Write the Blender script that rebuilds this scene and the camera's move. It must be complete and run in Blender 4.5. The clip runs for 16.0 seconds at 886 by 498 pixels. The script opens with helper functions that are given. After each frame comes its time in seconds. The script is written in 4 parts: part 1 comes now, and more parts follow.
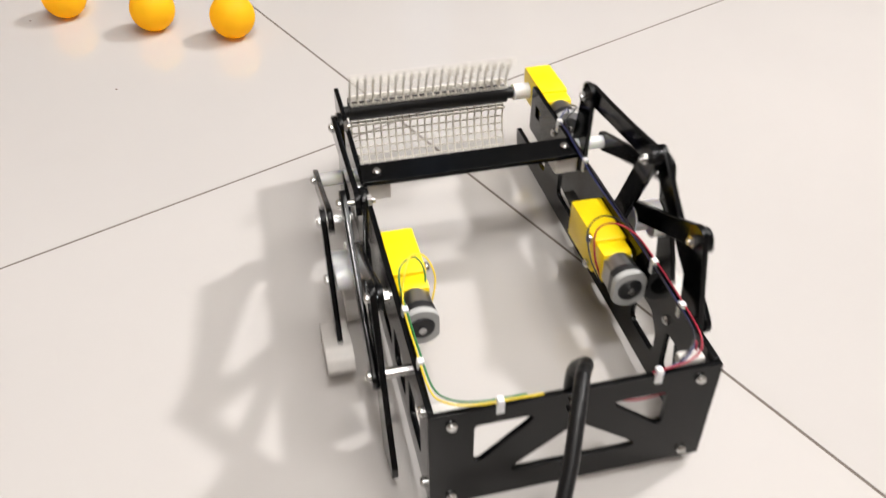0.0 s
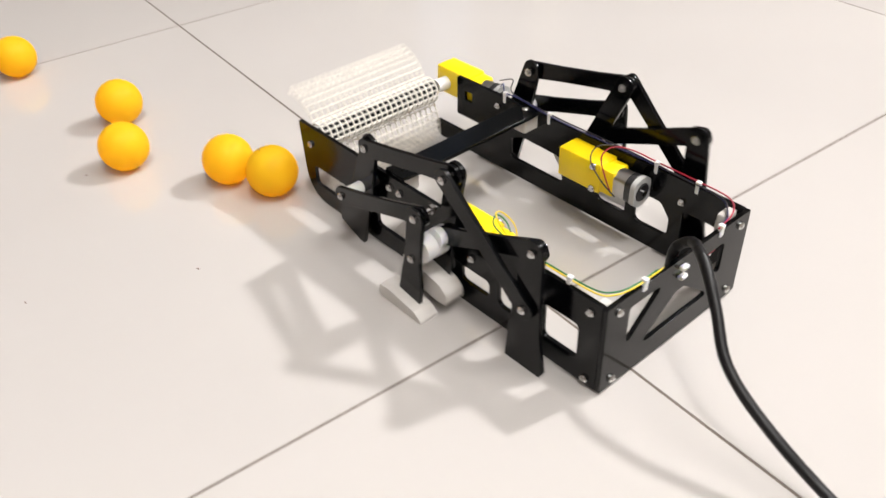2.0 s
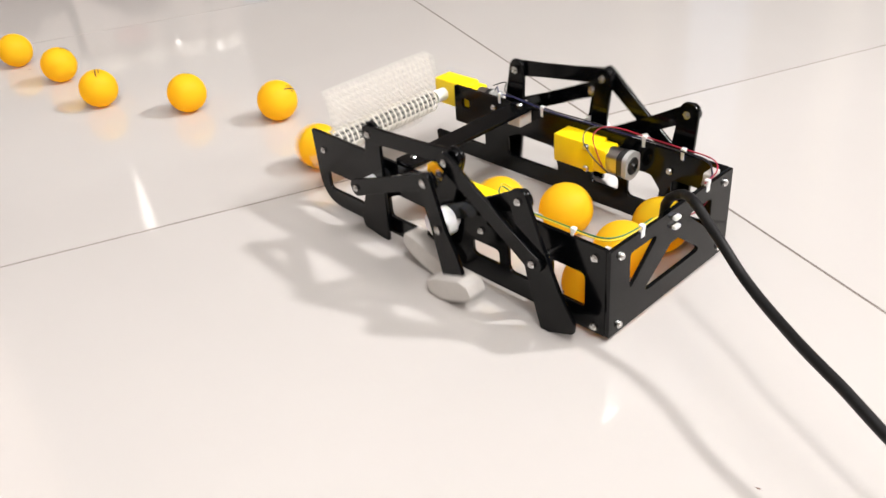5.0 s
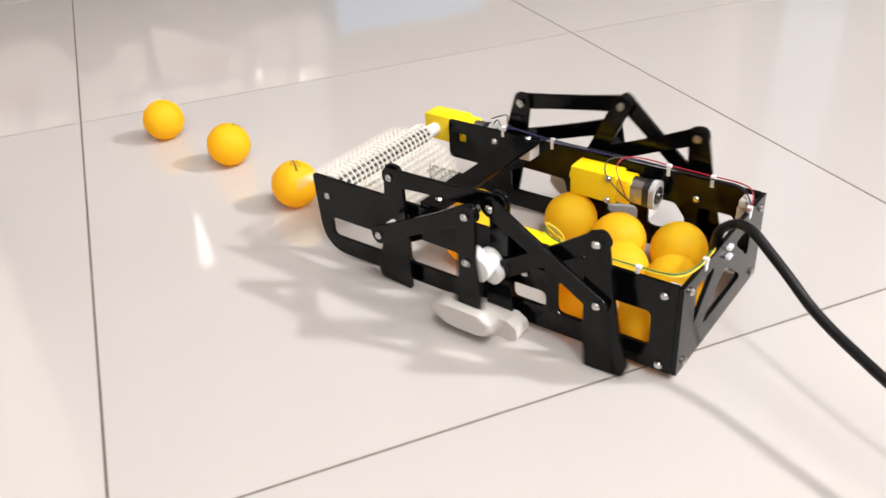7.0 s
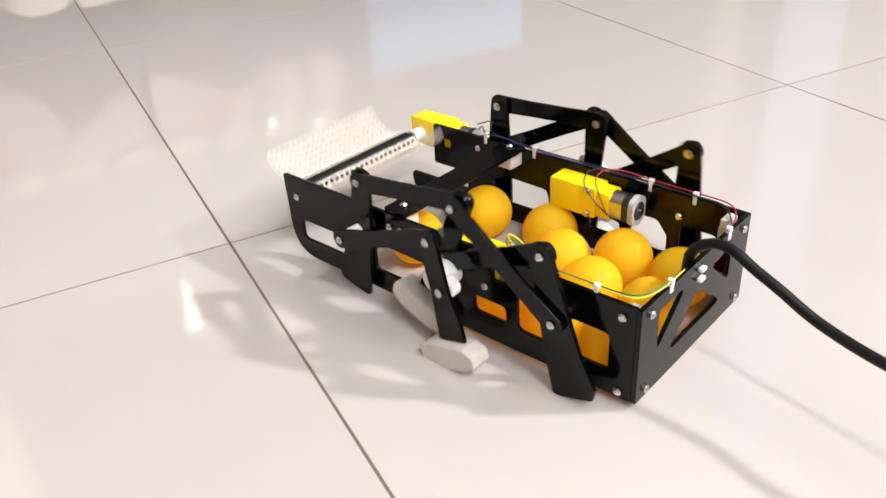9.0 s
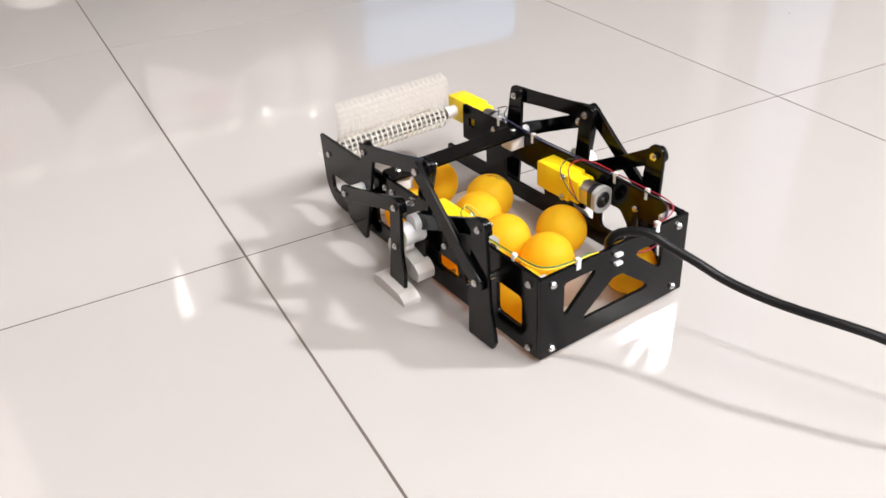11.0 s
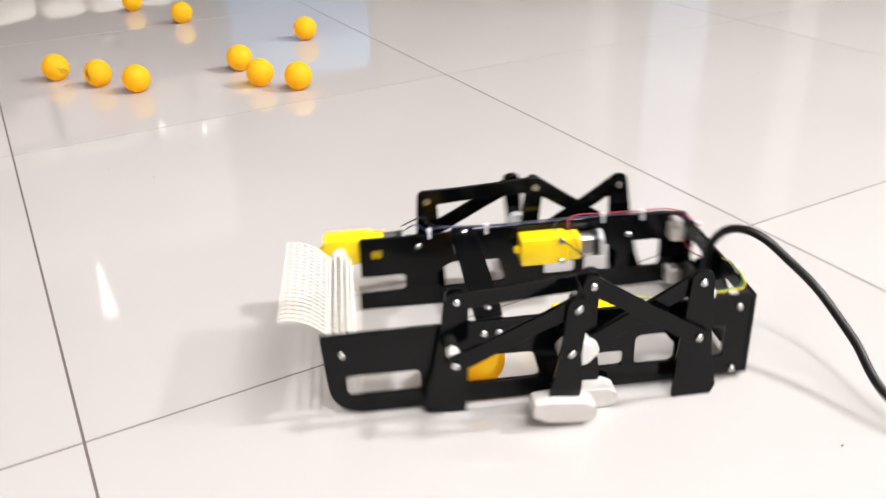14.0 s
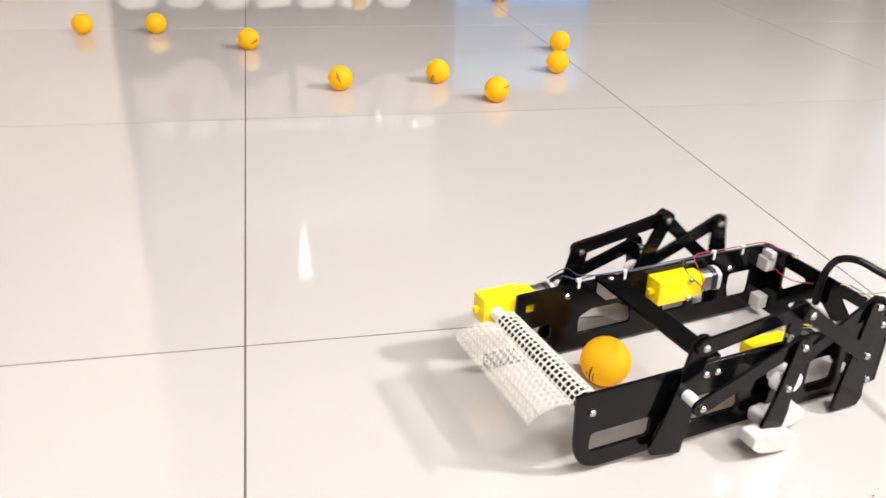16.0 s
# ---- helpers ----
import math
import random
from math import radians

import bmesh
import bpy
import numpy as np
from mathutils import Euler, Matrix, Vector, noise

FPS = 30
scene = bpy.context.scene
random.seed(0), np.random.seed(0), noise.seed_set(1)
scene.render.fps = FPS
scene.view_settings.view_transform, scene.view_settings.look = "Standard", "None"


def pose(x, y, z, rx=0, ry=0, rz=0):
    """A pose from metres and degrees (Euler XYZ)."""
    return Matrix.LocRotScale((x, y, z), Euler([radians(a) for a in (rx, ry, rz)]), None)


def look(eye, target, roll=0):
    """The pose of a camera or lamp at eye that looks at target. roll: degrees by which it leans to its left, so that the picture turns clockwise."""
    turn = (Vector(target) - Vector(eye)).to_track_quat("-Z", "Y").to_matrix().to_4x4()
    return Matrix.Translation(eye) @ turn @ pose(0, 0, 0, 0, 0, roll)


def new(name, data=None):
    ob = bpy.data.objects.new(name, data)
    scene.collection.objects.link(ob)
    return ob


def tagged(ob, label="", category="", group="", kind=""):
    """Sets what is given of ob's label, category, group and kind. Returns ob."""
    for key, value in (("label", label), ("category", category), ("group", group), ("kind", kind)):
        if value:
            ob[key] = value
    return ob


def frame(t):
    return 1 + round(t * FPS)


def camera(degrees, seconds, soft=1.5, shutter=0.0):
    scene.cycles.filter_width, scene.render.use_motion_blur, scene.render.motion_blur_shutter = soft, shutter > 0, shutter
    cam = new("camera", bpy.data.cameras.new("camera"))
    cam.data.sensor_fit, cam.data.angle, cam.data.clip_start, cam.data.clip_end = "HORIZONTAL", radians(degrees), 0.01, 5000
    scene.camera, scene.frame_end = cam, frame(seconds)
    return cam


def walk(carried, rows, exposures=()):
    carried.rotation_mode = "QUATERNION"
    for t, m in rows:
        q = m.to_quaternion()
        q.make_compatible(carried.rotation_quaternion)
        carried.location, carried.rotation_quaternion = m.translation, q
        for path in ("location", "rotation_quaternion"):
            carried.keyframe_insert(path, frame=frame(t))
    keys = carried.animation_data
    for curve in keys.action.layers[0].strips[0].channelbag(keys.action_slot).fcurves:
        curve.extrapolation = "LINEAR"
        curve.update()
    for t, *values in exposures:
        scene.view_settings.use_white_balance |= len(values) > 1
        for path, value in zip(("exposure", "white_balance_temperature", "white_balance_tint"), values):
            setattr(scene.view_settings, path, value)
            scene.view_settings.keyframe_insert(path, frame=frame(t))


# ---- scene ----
cam = camera(55.6, 16.0, soft=1.55, shutter=0.42)

CAMERA_ROWS = (
    (0.0, -0.3052, -0.4790, 0.3484, 49.71, -0.07, -35.90),
    (0.5, -0.3108, -0.4945, 0.3601, 49.59, 0.45, -36.51),
    (1.0, -0.3201, -0.4876, 0.3824, 50.52, 0.75, -38.50),
    (1.5, -0.3101, -0.3821, 0.3708, 51.56, 0.88, -38.66),
    (2.0, -0.2913, -0.2976, 0.3606, 52.65, 1.64, -36.77),
    (2.5, -0.2972, -0.2677, 0.3614, 54.49, 2.93, -35.65),
    (3.0, -0.3014, -0.2078, 0.3534, 54.73, 2.98, -35.01),
    (3.5, -0.3218, -0.1412, 0.3419, 55.47, 3.91, -31.19),
    (4.0, -0.3464, -0.0940, 0.3373, 55.45, 3.48, -26.49),
    (4.2, -0.3575, -0.0903, 0.3350, 56.42, 3.27, -24.64),
    (6.3, -0.4687, 0.1746, 0.3354, 57.83, 4.07, -21.31),
    (6.5, -0.4839, 0.2127, 0.3372, 57.84, 2.93, -20.89),
    (7.0, -0.5314, 0.2652, 0.3414, 58.18, 3.00, -21.71),
    (7.5, -0.5733, 0.3177, 0.3412, 58.33, 3.22, -21.75),
    (8.0, -0.6139, 0.3739, 0.3317, 59.05, 1.87, -21.59),
    (8.5, -0.6874, 0.5092, 0.3282, 59.00, 3.16, -25.12),
    (9.0, -0.7048, 0.6170, 0.3262, 58.88, 2.77, -28.12),
    (9.2, -0.7208, 0.6468, 0.3397, 58.51, 1.74, -28.24),
    (11.3, -0.7246, 0.6014, 0.3768, 57.18, 2.22, -29.08),
    (11.5, -0.7153, 0.5931, 0.3830, 56.93, 2.75, -28.97),
    (12.0, -0.6974, 0.5923, 0.3730, 55.63, 3.30, -30.14),
    (12.5, -0.6489, 0.5205, 0.3580, 54.15, 3.17, -34.70),
    (13.0, -0.6284, 0.3809, 0.3570, 53.06, 2.87, -38.20),
    (13.5, -0.6337, 0.2305, 0.3618, 57.81, 4.20, -32.21),
    (13.6, -0.6148, 0.1888, 0.3602, 59.40, 4.08, -30.86),
    (13.7, -0.6117, 0.1754, 0.3581, 59.96, 3.76, -30.77),
    (13.8, -0.6050, 0.1479, 0.3558, 61.02, 3.00, -30.14),
    (13.9, -0.5952, 0.1256, 0.3568, 61.81, 2.74, -29.40),
    (14.0, -0.5880, 0.1087, 0.3629, 61.94, 1.73, -28.62),
    (14.1, -0.5949, 0.1055, 0.3521, 63.30, 0.40, -27.55),
    (14.2, -0.5944, 0.0772, 0.3700, 62.93, 1.28, -26.15),
    (14.3, -0.6018, 0.0842, 0.3611, 63.64, 0.84, -24.66),
    (14.4, -0.6047, 0.0805, 0.3662, 63.72, 0.92, -23.55),
    (14.5, -0.5985, 0.0746, 0.3713, 63.78, 1.29, -22.07),
    (14.8, -0.5732, 0.0392, 0.3902, 63.65, 1.67, -20.45),
    (15.0, -0.5752, 0.0306, 0.3881, 63.48, 0.93, -19.95),
    (15.2, -0.5717, 0.0253, 0.3900, 63.34, 0.26, -18.62),
    (15.5, -0.5760, 0.0169, 0.3950, 63.16, -0.50, -16.34),
    (15.8, -0.5736, -0.0044, 0.3941, 63.52, -0.66, -13.16),
    (16.0, -0.5716, -0.0098, 0.3982, 62.97, -1.98, -11.78),
)

walk(cam, [(t, pose(x, y, z, rx, ry, rz)) for t, x, y, z, rx, ry, rz in CAMERA_ROWS],
     exposures=((0.0, 0.08, 6500, 11), (1.0, 0.14, 6420, 10.5), (2.0, 0.19, 6500, 11), (3.0, 0.35, 6400, 10.5), (6.5, 0.46, 6500, 12), (7.0, 0.51, 6450, 12), (9.0, 0.76, 6450, 12), (11.5, 0.72, 6250, 12), (12.5, 0.68, 6200, 12), (13.5, 0.60, 6250, 12), (16.0, 0.59, 6450, 12)))

# where the robot stands: seconds, x, y, z, pitch, roll, heading
ROBOT_ROWS = (
    (0.0, -0.1187, -0.3227, -0.0002, -0.84, 0.03, -22.41),
    (0.5, -0.0950, -0.2786, -0.0015, -0.39, 0.10, -22.18),
    (1.0, -0.0457, -0.1856, -0.0018, -0.39, -0.19, -20.35),
    (1.5, -0.0078, -0.1267, -0.0012, -0.41, 0.08, -10.21),
    (2.0, 0.0363, -0.0724, -0.0043, 0.04, -0.16, 4.85),
    (2.5, 0.0492, -0.0058, -0.0033, -0.12, -0.14, 20.57),
    (3.0, 0.0455, 0.0611, -0.0015, -0.42, 0.19, 28.53),
    (3.5, 0.0024, 0.1145, -0.0022, -0.29, 0.27, 27.78),
    (4.0, -0.0411, 0.1934, -0.0013, -0.58, 0.19, 22.63),
    (4.2, -0.0634, 0.2144, -0.0015, -0.55, -0.19, 19.78),
    (6.3, -0.1667, 0.5234, -0.0028, -0.36, -0.15, 26.51),
    (6.5, -0.1598, 0.5449, -0.0027, 0.15, 0.13, 34.74),
    (7.0, -0.2192, 0.6157, -0.0015, -0.53, -0.04, 31.50),
    (7.5, -0.2726, 0.6921, -0.0019, -0.35, -0.04, 30.89),
    (8.0, -0.3144, 0.7611, -0.0028, -0.26, 0.25, 28.94),
    (8.5, -0.3630, 0.8351, -0.0012, -0.31, 0.21, 22.20),
    (9.0, -0.3942, 0.9133, -0.0019, -0.40, 0.34, 21.00),
    (9.2, -0.4046, 0.9403, -0.0020, -0.20, 0.10, 20.56),
    (11.3, -0.4080, 0.9767, -0.0006, -0.94, -0.28, 4.10),
    (11.5, -0.4032, 0.9754, -0.0021, -0.64, -0.18, 6.09),
    (12.0, -0.3759, 0.8389, -0.0008, -0.63, -0.15, 9.69),
    (12.5, -0.3415, 0.7024, -0.0034, -0.37, 0.41, 10.66),
    (13.0, -0.3110, 0.5508, -0.0010, -0.54, 0.20, 9.48),
    (13.5, -0.2705, 0.4351, -0.0010, -0.47, 0.03, 13.15),
    (13.6, -0.2382, 0.4254, -0.0013, -0.53, 0.09, 23.35),
    (13.7, -0.2275, 0.4358, -0.0016, -0.59, 0.15, 29.64),
    (13.8, -0.1985, 0.4460, -0.0019, -0.65, 0.20, 42.21),
    (13.9, -0.1810, 0.4627, -0.0021, -0.71, 0.26, 51.94),
    (14.0, -0.1582, 0.4954, -0.0024, -0.77, 0.31, 67.90),
    (14.1, -0.1523, 0.5291, -0.0023, -0.70, 0.24, 80.73),
    (14.2, -0.1465, 0.4885, -0.0023, -0.64, 0.16, 68.92),
    (14.3, -0.1577, 0.4779, -0.0022, -0.57, 0.08, 61.17),
    (14.4, -0.1722, 0.4486, -0.0022, -0.51, 0.00, 46.92),
    (14.5, -0.1963, 0.4372, -0.0021, -0.44, -0.08, 33.98),
    (14.8, -0.2748, 0.4108, -0.0002, -0.70, -0.29, -7.47),
    (15.0, -0.2864, 0.4082, 0.0011, -0.87, -0.44, -12.91),
    (15.2, -0.2097, 0.4048, -0.0005, -0.43, -0.36, 20.88),
    (15.5, -0.1360, 0.4487, -0.0030, 0.24, -0.24, 58.61),
    (15.8, -0.1108, 0.5172, -0.0016, 0.06, 0.36, 96.37),
    (16.0, -0.1182, 0.5273, -0.0006, -0.06, 0.76, 102.59),
)



def hermite(rows, t):
    """A smooth curve through rows of (seconds, values...)."""
    if t <= rows[0][0]:
        return np.array(rows[0][1:], float)
    if t >= rows[-1][0]:
        return np.array(rows[-1][1:], float)
    k = max(i for i in range(len(rows) - 1) if rows[i][0] <= t)
    p = [np.array(rows[min(max(k + j, 0), len(rows) - 1)][1:], float) for j in (-1, 0, 1, 2)]
    s = [rows[min(max(k + j, 0), len(rows) - 1)][0] for j in (-1, 0, 1, 2)]
    h = s[2] - s[1]
    m1 = (p[2] - p[0]) / (s[2] - s[0]) * h
    m2 = (p[3] - p[1]) / (s[3] - s[1]) * h
    u = (t - s[1]) / h
    return ((2 * u**3 - 3 * u**2 + 1) * p[1] + (u**3 - 2 * u**2 + u) * m1
            + (-2 * u**3 + 3 * u**2) * p[2] + (u**3 - u**2) * m2)


def robot_pose(t):
    return pose(*hermite(ROBOT_ROWS, t))


def robot_plan(t):
    """The robot's place on the floor, without its bob and tilt."""
    x, y, _, _, _, yaw = hermite(ROBOT_ROWS, t)
    return pose(x, y, 0, 0, 0, yaw)


# ---- world and light ----
world = bpy.data.worlds.new("world")
scene.world = world
world.use_nodes = True
world.node_tree.nodes["Background"].inputs[0].default_value = (0.9, 0.93, 1.0, 1)
world.node_tree.nodes["Background"].inputs[1].default_value = 0.02


def area_lamp(name, eye, target, size, watts, colour, sy=None):
    data = bpy.data.lights.new(name, "AREA")
    data.shape, data.size, data.energy, data.color = "RECTANGLE", size, watts, colour
    data.size_y = sy or size
    ob = new(name, data)
    ob.matrix_world = look(eye, target)
    return ob


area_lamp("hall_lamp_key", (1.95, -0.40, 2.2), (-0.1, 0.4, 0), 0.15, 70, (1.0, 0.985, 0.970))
# broad soft fill added overhead, kept clear of the floor's reflections
area_lamp("fill_lamp_overhead", (0.7, -0.70, 2.74), (0.4, 0.2, 0), 1.3, 46, (1.0, 0.985, 0.965))
area_lamp("hall_lamp_near", (-0.40, -0.90, 2.74), (-0.1, 0.2, 0), 0.36, 42, (1.0, 0.98, 0.955))
# fill light added behind the view to lift shaded sides and shadows
area_lamp("fill_lamp_west", (-1.0, -1.9, 2.74), (-0.4, 0.3, 0), 1.0, 30, (1.0, 0.97, 0.94))


# ---- materials ----
def material(name, colour, rough=0.5, metal=0.0, noise_scale=40.0, vary=0.08, bump=0.0, coat=0.0, rough_vary=0.0,
             stain_scale=6.0, per_object=0.0, transmission=0.0, spec=0.5, subsurface=0.0):
    """A surface with variation at two scales."""
    m = bpy.data.materials.new(name)
    m.use_nodes = True
    nt = m.node_tree
    b = nt.nodes["Principled BSDF"]
    tc = nt.nodes.new("ShaderNodeTexCoord")
    fine, wide = nt.nodes.new("ShaderNodeTexNoise"), nt.nodes.new("ShaderNodeTexNoise")
    for n, sc in ((fine, noise_scale), (wide, stain_scale)):
        n.inputs["Scale"].default_value, n.inputs["Detail"].default_value = sc, 4
        nt.links.new(tc.outputs["Object"], n.inputs["Vector"])
    add = nt.nodes.new("ShaderNodeMath")
    add.operation = "ADD"
    nt.links.new(fine.outputs[0], add.inputs[0])
    nt.links.new(wide.outputs[0], add.inputs[1])
    mr = nt.nodes.new("ShaderNodeMapRange")
    mr.inputs[1].default_value, mr.inputs[2].default_value = 0.6, 1.4
    mr.inputs[3].default_value, mr.inputs[4].default_value = 1 - vary, 1 + vary
    nt.links.new(add.outputs[0], mr.inputs[0])
    mul = nt.nodes.new("ShaderNodeVectorMath")
    mul.operation = "SCALE"
    mul.inputs[0].default_value = colour
    out = mr.outputs[0]
    if per_object:
        info, r2, mm = nt.nodes.new("ShaderNodeObjectInfo"), nt.nodes.new("ShaderNodeMapRange"), nt.nodes.new("ShaderNodeMath")
        r2.inputs[3].default_value, r2.inputs[4].default_value = 1 - per_object, 1 + per_object
        nt.links.new(info.outputs["Random"], r2.inputs[0])
        mm.operation = "MULTIPLY"
        nt.links.new(out, mm.inputs[0])
        nt.links.new(r2.outputs[0], mm.inputs[1])
        out = mm.outputs[0]
    nt.links.new(out, mul.inputs["Scale"])
    nt.links.new(mul.outputs[0], b.inputs["Base Color"])
    b.inputs["Roughness"].default_value, b.inputs["Metallic"].default_value = rough, metal
    b.inputs["Specular IOR Level"].default_value = spec
    b.inputs["Coat Weight"].default_value = coat
    b.inputs["Transmission Weight"].default_value = transmission
    if subsurface:
        b.inputs["Subsurface Weight"].default_value = subsurface
        b.inputs["Subsurface Radius"].default_value = (0.03, 0.018, 0.004)
        b.inputs["Subsurface Scale"].default_value = 1.0
    if rough_vary:
        rr = nt.nodes.new("ShaderNodeMapRange")
        rr.inputs[3].default_value, rr.inputs[4].default_value = max(0.0, rough - rough_vary), rough + rough_vary
        nt.links.new(wide.outputs[0], rr.inputs[0])
        nt.links.new(rr.outputs[0], b.inputs["Roughness"])
    if bump:
        bp = nt.nodes.new("ShaderNodeBump")
        bp.inputs["Strength"].default_value, bp.inputs["Distance"].default_value = bump, 0.001
        nt.links.new(fine.outputs[0], bp.inputs["Height"])
        nt.links.new(bp.outputs[0], b.inputs["Normal"])
    return m


def glow_material(name, colour, strength):
    m = bpy.data.materials.new(name)
    m.use_nodes = True
    b = m.node_tree.nodes["Principled BSDF"]
    b.inputs["Base Color"].default_value = (*colour, 1)
    b.inputs["Emission Color"].default_value = (*colour, 1)
    b.inputs["Emission Strength"].default_value = strength
    return m


TILE = material("polished_tile", (0.475, 0.451, 0.430), 0.055, 0, 3.0, 0.045, 0.0, 0.0, 0.02, 1.2, 0.012, spec=1.0)
GROUT = material("grout", (0.145, 0.122, 0.105), 0.95, 0, 300, 0.2, spec=0.1)
ACRYLIC = material("black_acrylic", (0.0018, 0.0021, 0.0025), 0.14, 0, 220, 0.25, 0.03, 0.0, 0.06, 25, spec=0.22)
NYLON = material("white_nylon", (0.74, 0.73, 0.71), 0.38, 0, 120, 0.05, 0.06, subsurface=0.15)
PRINT = material("white_plastic", (0.58, 0.555, 0.525), 0.5, 0, 200, 0.07, 0.1)
YELLOW = material("yellow_plastic", (0.95, 0.68, 0.004), 0.36, 0, 90, 0.06, 0.03)
STEEL = material("zinc_steel", (0.62, 0.62, 0.61), 0.24, 1.0, 200, 0.12)
CAN = material("motor_can_steel", (0.50, 0.49, 0.47), 0.3, 1.0, 150, 0.12)
STRAP = material("pale_grey_plastic", (0.42, 0.42, 0.41), 0.35, 0, 120, 0.08)
RUBBER = material("black_rubber", (0.0045, 0.0045, 0.005), 0.42, 0, 150, 0.25, 0.04, spec=0.3)
CAP = material("black_nylon", (0.015, 0.015, 0.016), 0.35, 0, 150, 0.2)
BALL = material("orange_celluloid", (1.0, 0.82, 0.030), 0.5, 0, 60, 0.02, 0.02, 0, 0, 20, 0.02, spec=0.25)


def translucent(m, colour, share):
    """Let a thin shell pass part of the light through."""
    nt = m.node_tree
    tr, mix = nt.nodes.new("ShaderNodeBsdfTranslucent"), nt.nodes.new("ShaderNodeMixShader")
    tr.inputs["Color"].default_value = (*colour, 1)
    mix.inputs[0].default_value = share
    nt.links.new(nt.nodes["Principled BSDF"].outputs[0], mix.inputs[1])
    nt.links.new(tr.outputs[0], mix.inputs[2])
    nt.links.new(mix.outputs[0], nt.nodes["Material Output"].inputs["Surface"])


translucent(BALL, (1.0, 0.56, 0.009), 0.62)
INK = material("dark_ink", (0.10, 0.03, 0.012), 0.5)
NET = material("cream_net", (0.70, 0.67, 0.60), 0.6, 0, 200, 0.1)
WIRE_RED = material("red_wire", (0.34, 0.012, 0.035), 0.35)
WIRE_BLACK = material("black_wire", (0.015, 0.015, 0.02), 0.35)
WIRE_BLUE = material("blue_wire", (0.02, 0.025, 0.11), 0.35)
WIRE_YELLOW = material("yellow_wire", (0.75, 0.55, 0.02), 0.35)
WIRE_GREEN = material("green_wire", (0.02, 0.16, 0.05), 0.35)
WALL = material("beige_wall_paint", (0.31, 0.26, 0.222), 0.7, 0, 60, 0.05, 0.05)
CEILING = material("white_ceiling", (0.76, 0.75, 0.73), 0.9, 0, 60, 0.04)
STONE = material("white_stone", (0.60, 0.565, 0.51), 0.5, 0, 30, 0.12, 0.3, per_object=0.08)
PANEL = material("mauve_print", (0.066, 0.038, 0.038), 0.35, 0, 9, 0.55, 0.02, stain_scale=4.0)
CLOUD = material("cream_print", (0.38, 0.33, 0.305), 0.35, 0, 14, 0.22, 0.02, stain_scale=5.0)
PLUM = material("plum_print", (0.05, 0.026, 0.028), 0.35, 0, 12, 0.4, 0.02, stain_scale=5.0)
GLINT_WHITE = material("white_glint", (0.9, 0.89, 0.87), 0.22, 0, 60, 0.05, coat=0.6)
DULL_INK = material("dull_print", (0.06, 0.045, 0.045), 0.5, 0, 60, 0.1)
GREY_INK = material("grey_print", (0.30, 0.29, 0.28), 0.5, 0, 60, 0.1)
CREAM = material("warm_cream_paint", (0.68, 0.585, 0.52), 0.6, 0, 30, 0.05, 0.03, stain_scale=2.0)
SHELF = material("pale_grey_board", (0.30, 0.285, 0.27), 0.5, 0, 12, 0.10, stain_scale=2.5)
ROSE = material("rose_paint", (0.30, 0.15, 0.14), 0.55, 0, 20, 0.2)
BLUE_BOX = material("blue_board", (0.03, 0.22, 0.55), 0.4, 0, 40, 0.06)
MID_BLUE = material("mid_blue_board", (0.022, 0.125, 0.29), 0.42, 0, 40, 0.06)
PALE_BLUE = material("pale_blue_board", (0.10, 0.25, 0.44), 0.45, 0, 40, 0.05)
COLUMN_BLUE = material("blue_grey_column", (0.24, 0.29, 0.38), 0.4, 0, 20, 0.08)
COLUMN_CREAM = material("cream_column", (0.25, 0.225, 0.185), 0.5, 0, 20, 0.06)
GLINT_GLOW = glow_material("glint_glow", (1.0, 0.95, 0.88), 1.8)
PANEL_GLOW = glow_material("panel_glow", (1.0, 0.96, 0.9), 3.0)


# ---- mesh tools ----
def thing(name, label, category, group="", kind=""):
    return tagged(new(name), label, category, group, kind)


def part(name, data, mat, parent, label="", kind=""):
    """One mesh object under a thing or part. data: a bmesh or a mesh."""
    if isinstance(data, bmesh.types.BMesh):
        me = bpy.data.meshes.new(name)
        data.to_mesh(me)
        data.free()
    else:
        me = data
    if mat and not me.materials:
        me.materials.append(mat)
    ob = new(name, me)
    ob.parent = parent
    return tagged(ob, label, kind=kind)


def box(bm, lo, hi, bevel=0.0):
    r = bmesh.ops.create_cube(bm, size=1)
    c, s = [(a + b) / 2 for a, b in zip(lo, hi)], [b - a for a, b in zip(lo, hi)]
    for v in r["verts"]:
        v.co = Vector([c[i] + v.co[i] * s[i] for i in range(3)])
    if bevel:
        es = list({e for v in r["verts"] for e in v.link_edges})
        bmesh.ops.bevel(bm, geom=es, offset=bevel, segments=2, affect="EDGES", profile=0.5)
    return bm


def cyl(bm, a, b, r, n=20, r2=None):
    a, b = Vector(a), Vector(b)
    m = Matrix.Translation((a + b) / 2) @ (b - a).to_track_quat("Z", "Y").to_matrix().to_4x4()
    bmesh.ops.create_cone(bm, cap_ends=True, segments=n, radius1=r, radius2=r if r2 is None else r2, depth=(b - a).length, matrix=m)
    return bm


def smooth(bm, angle=40):
    for f in bm.faces:
        f.smooth = True
    for e in bm.edges:
        if len(e.link_faces) == 2 and e.calc_face_angle(0) > radians(angle):
            e.smooth = False
    return bm


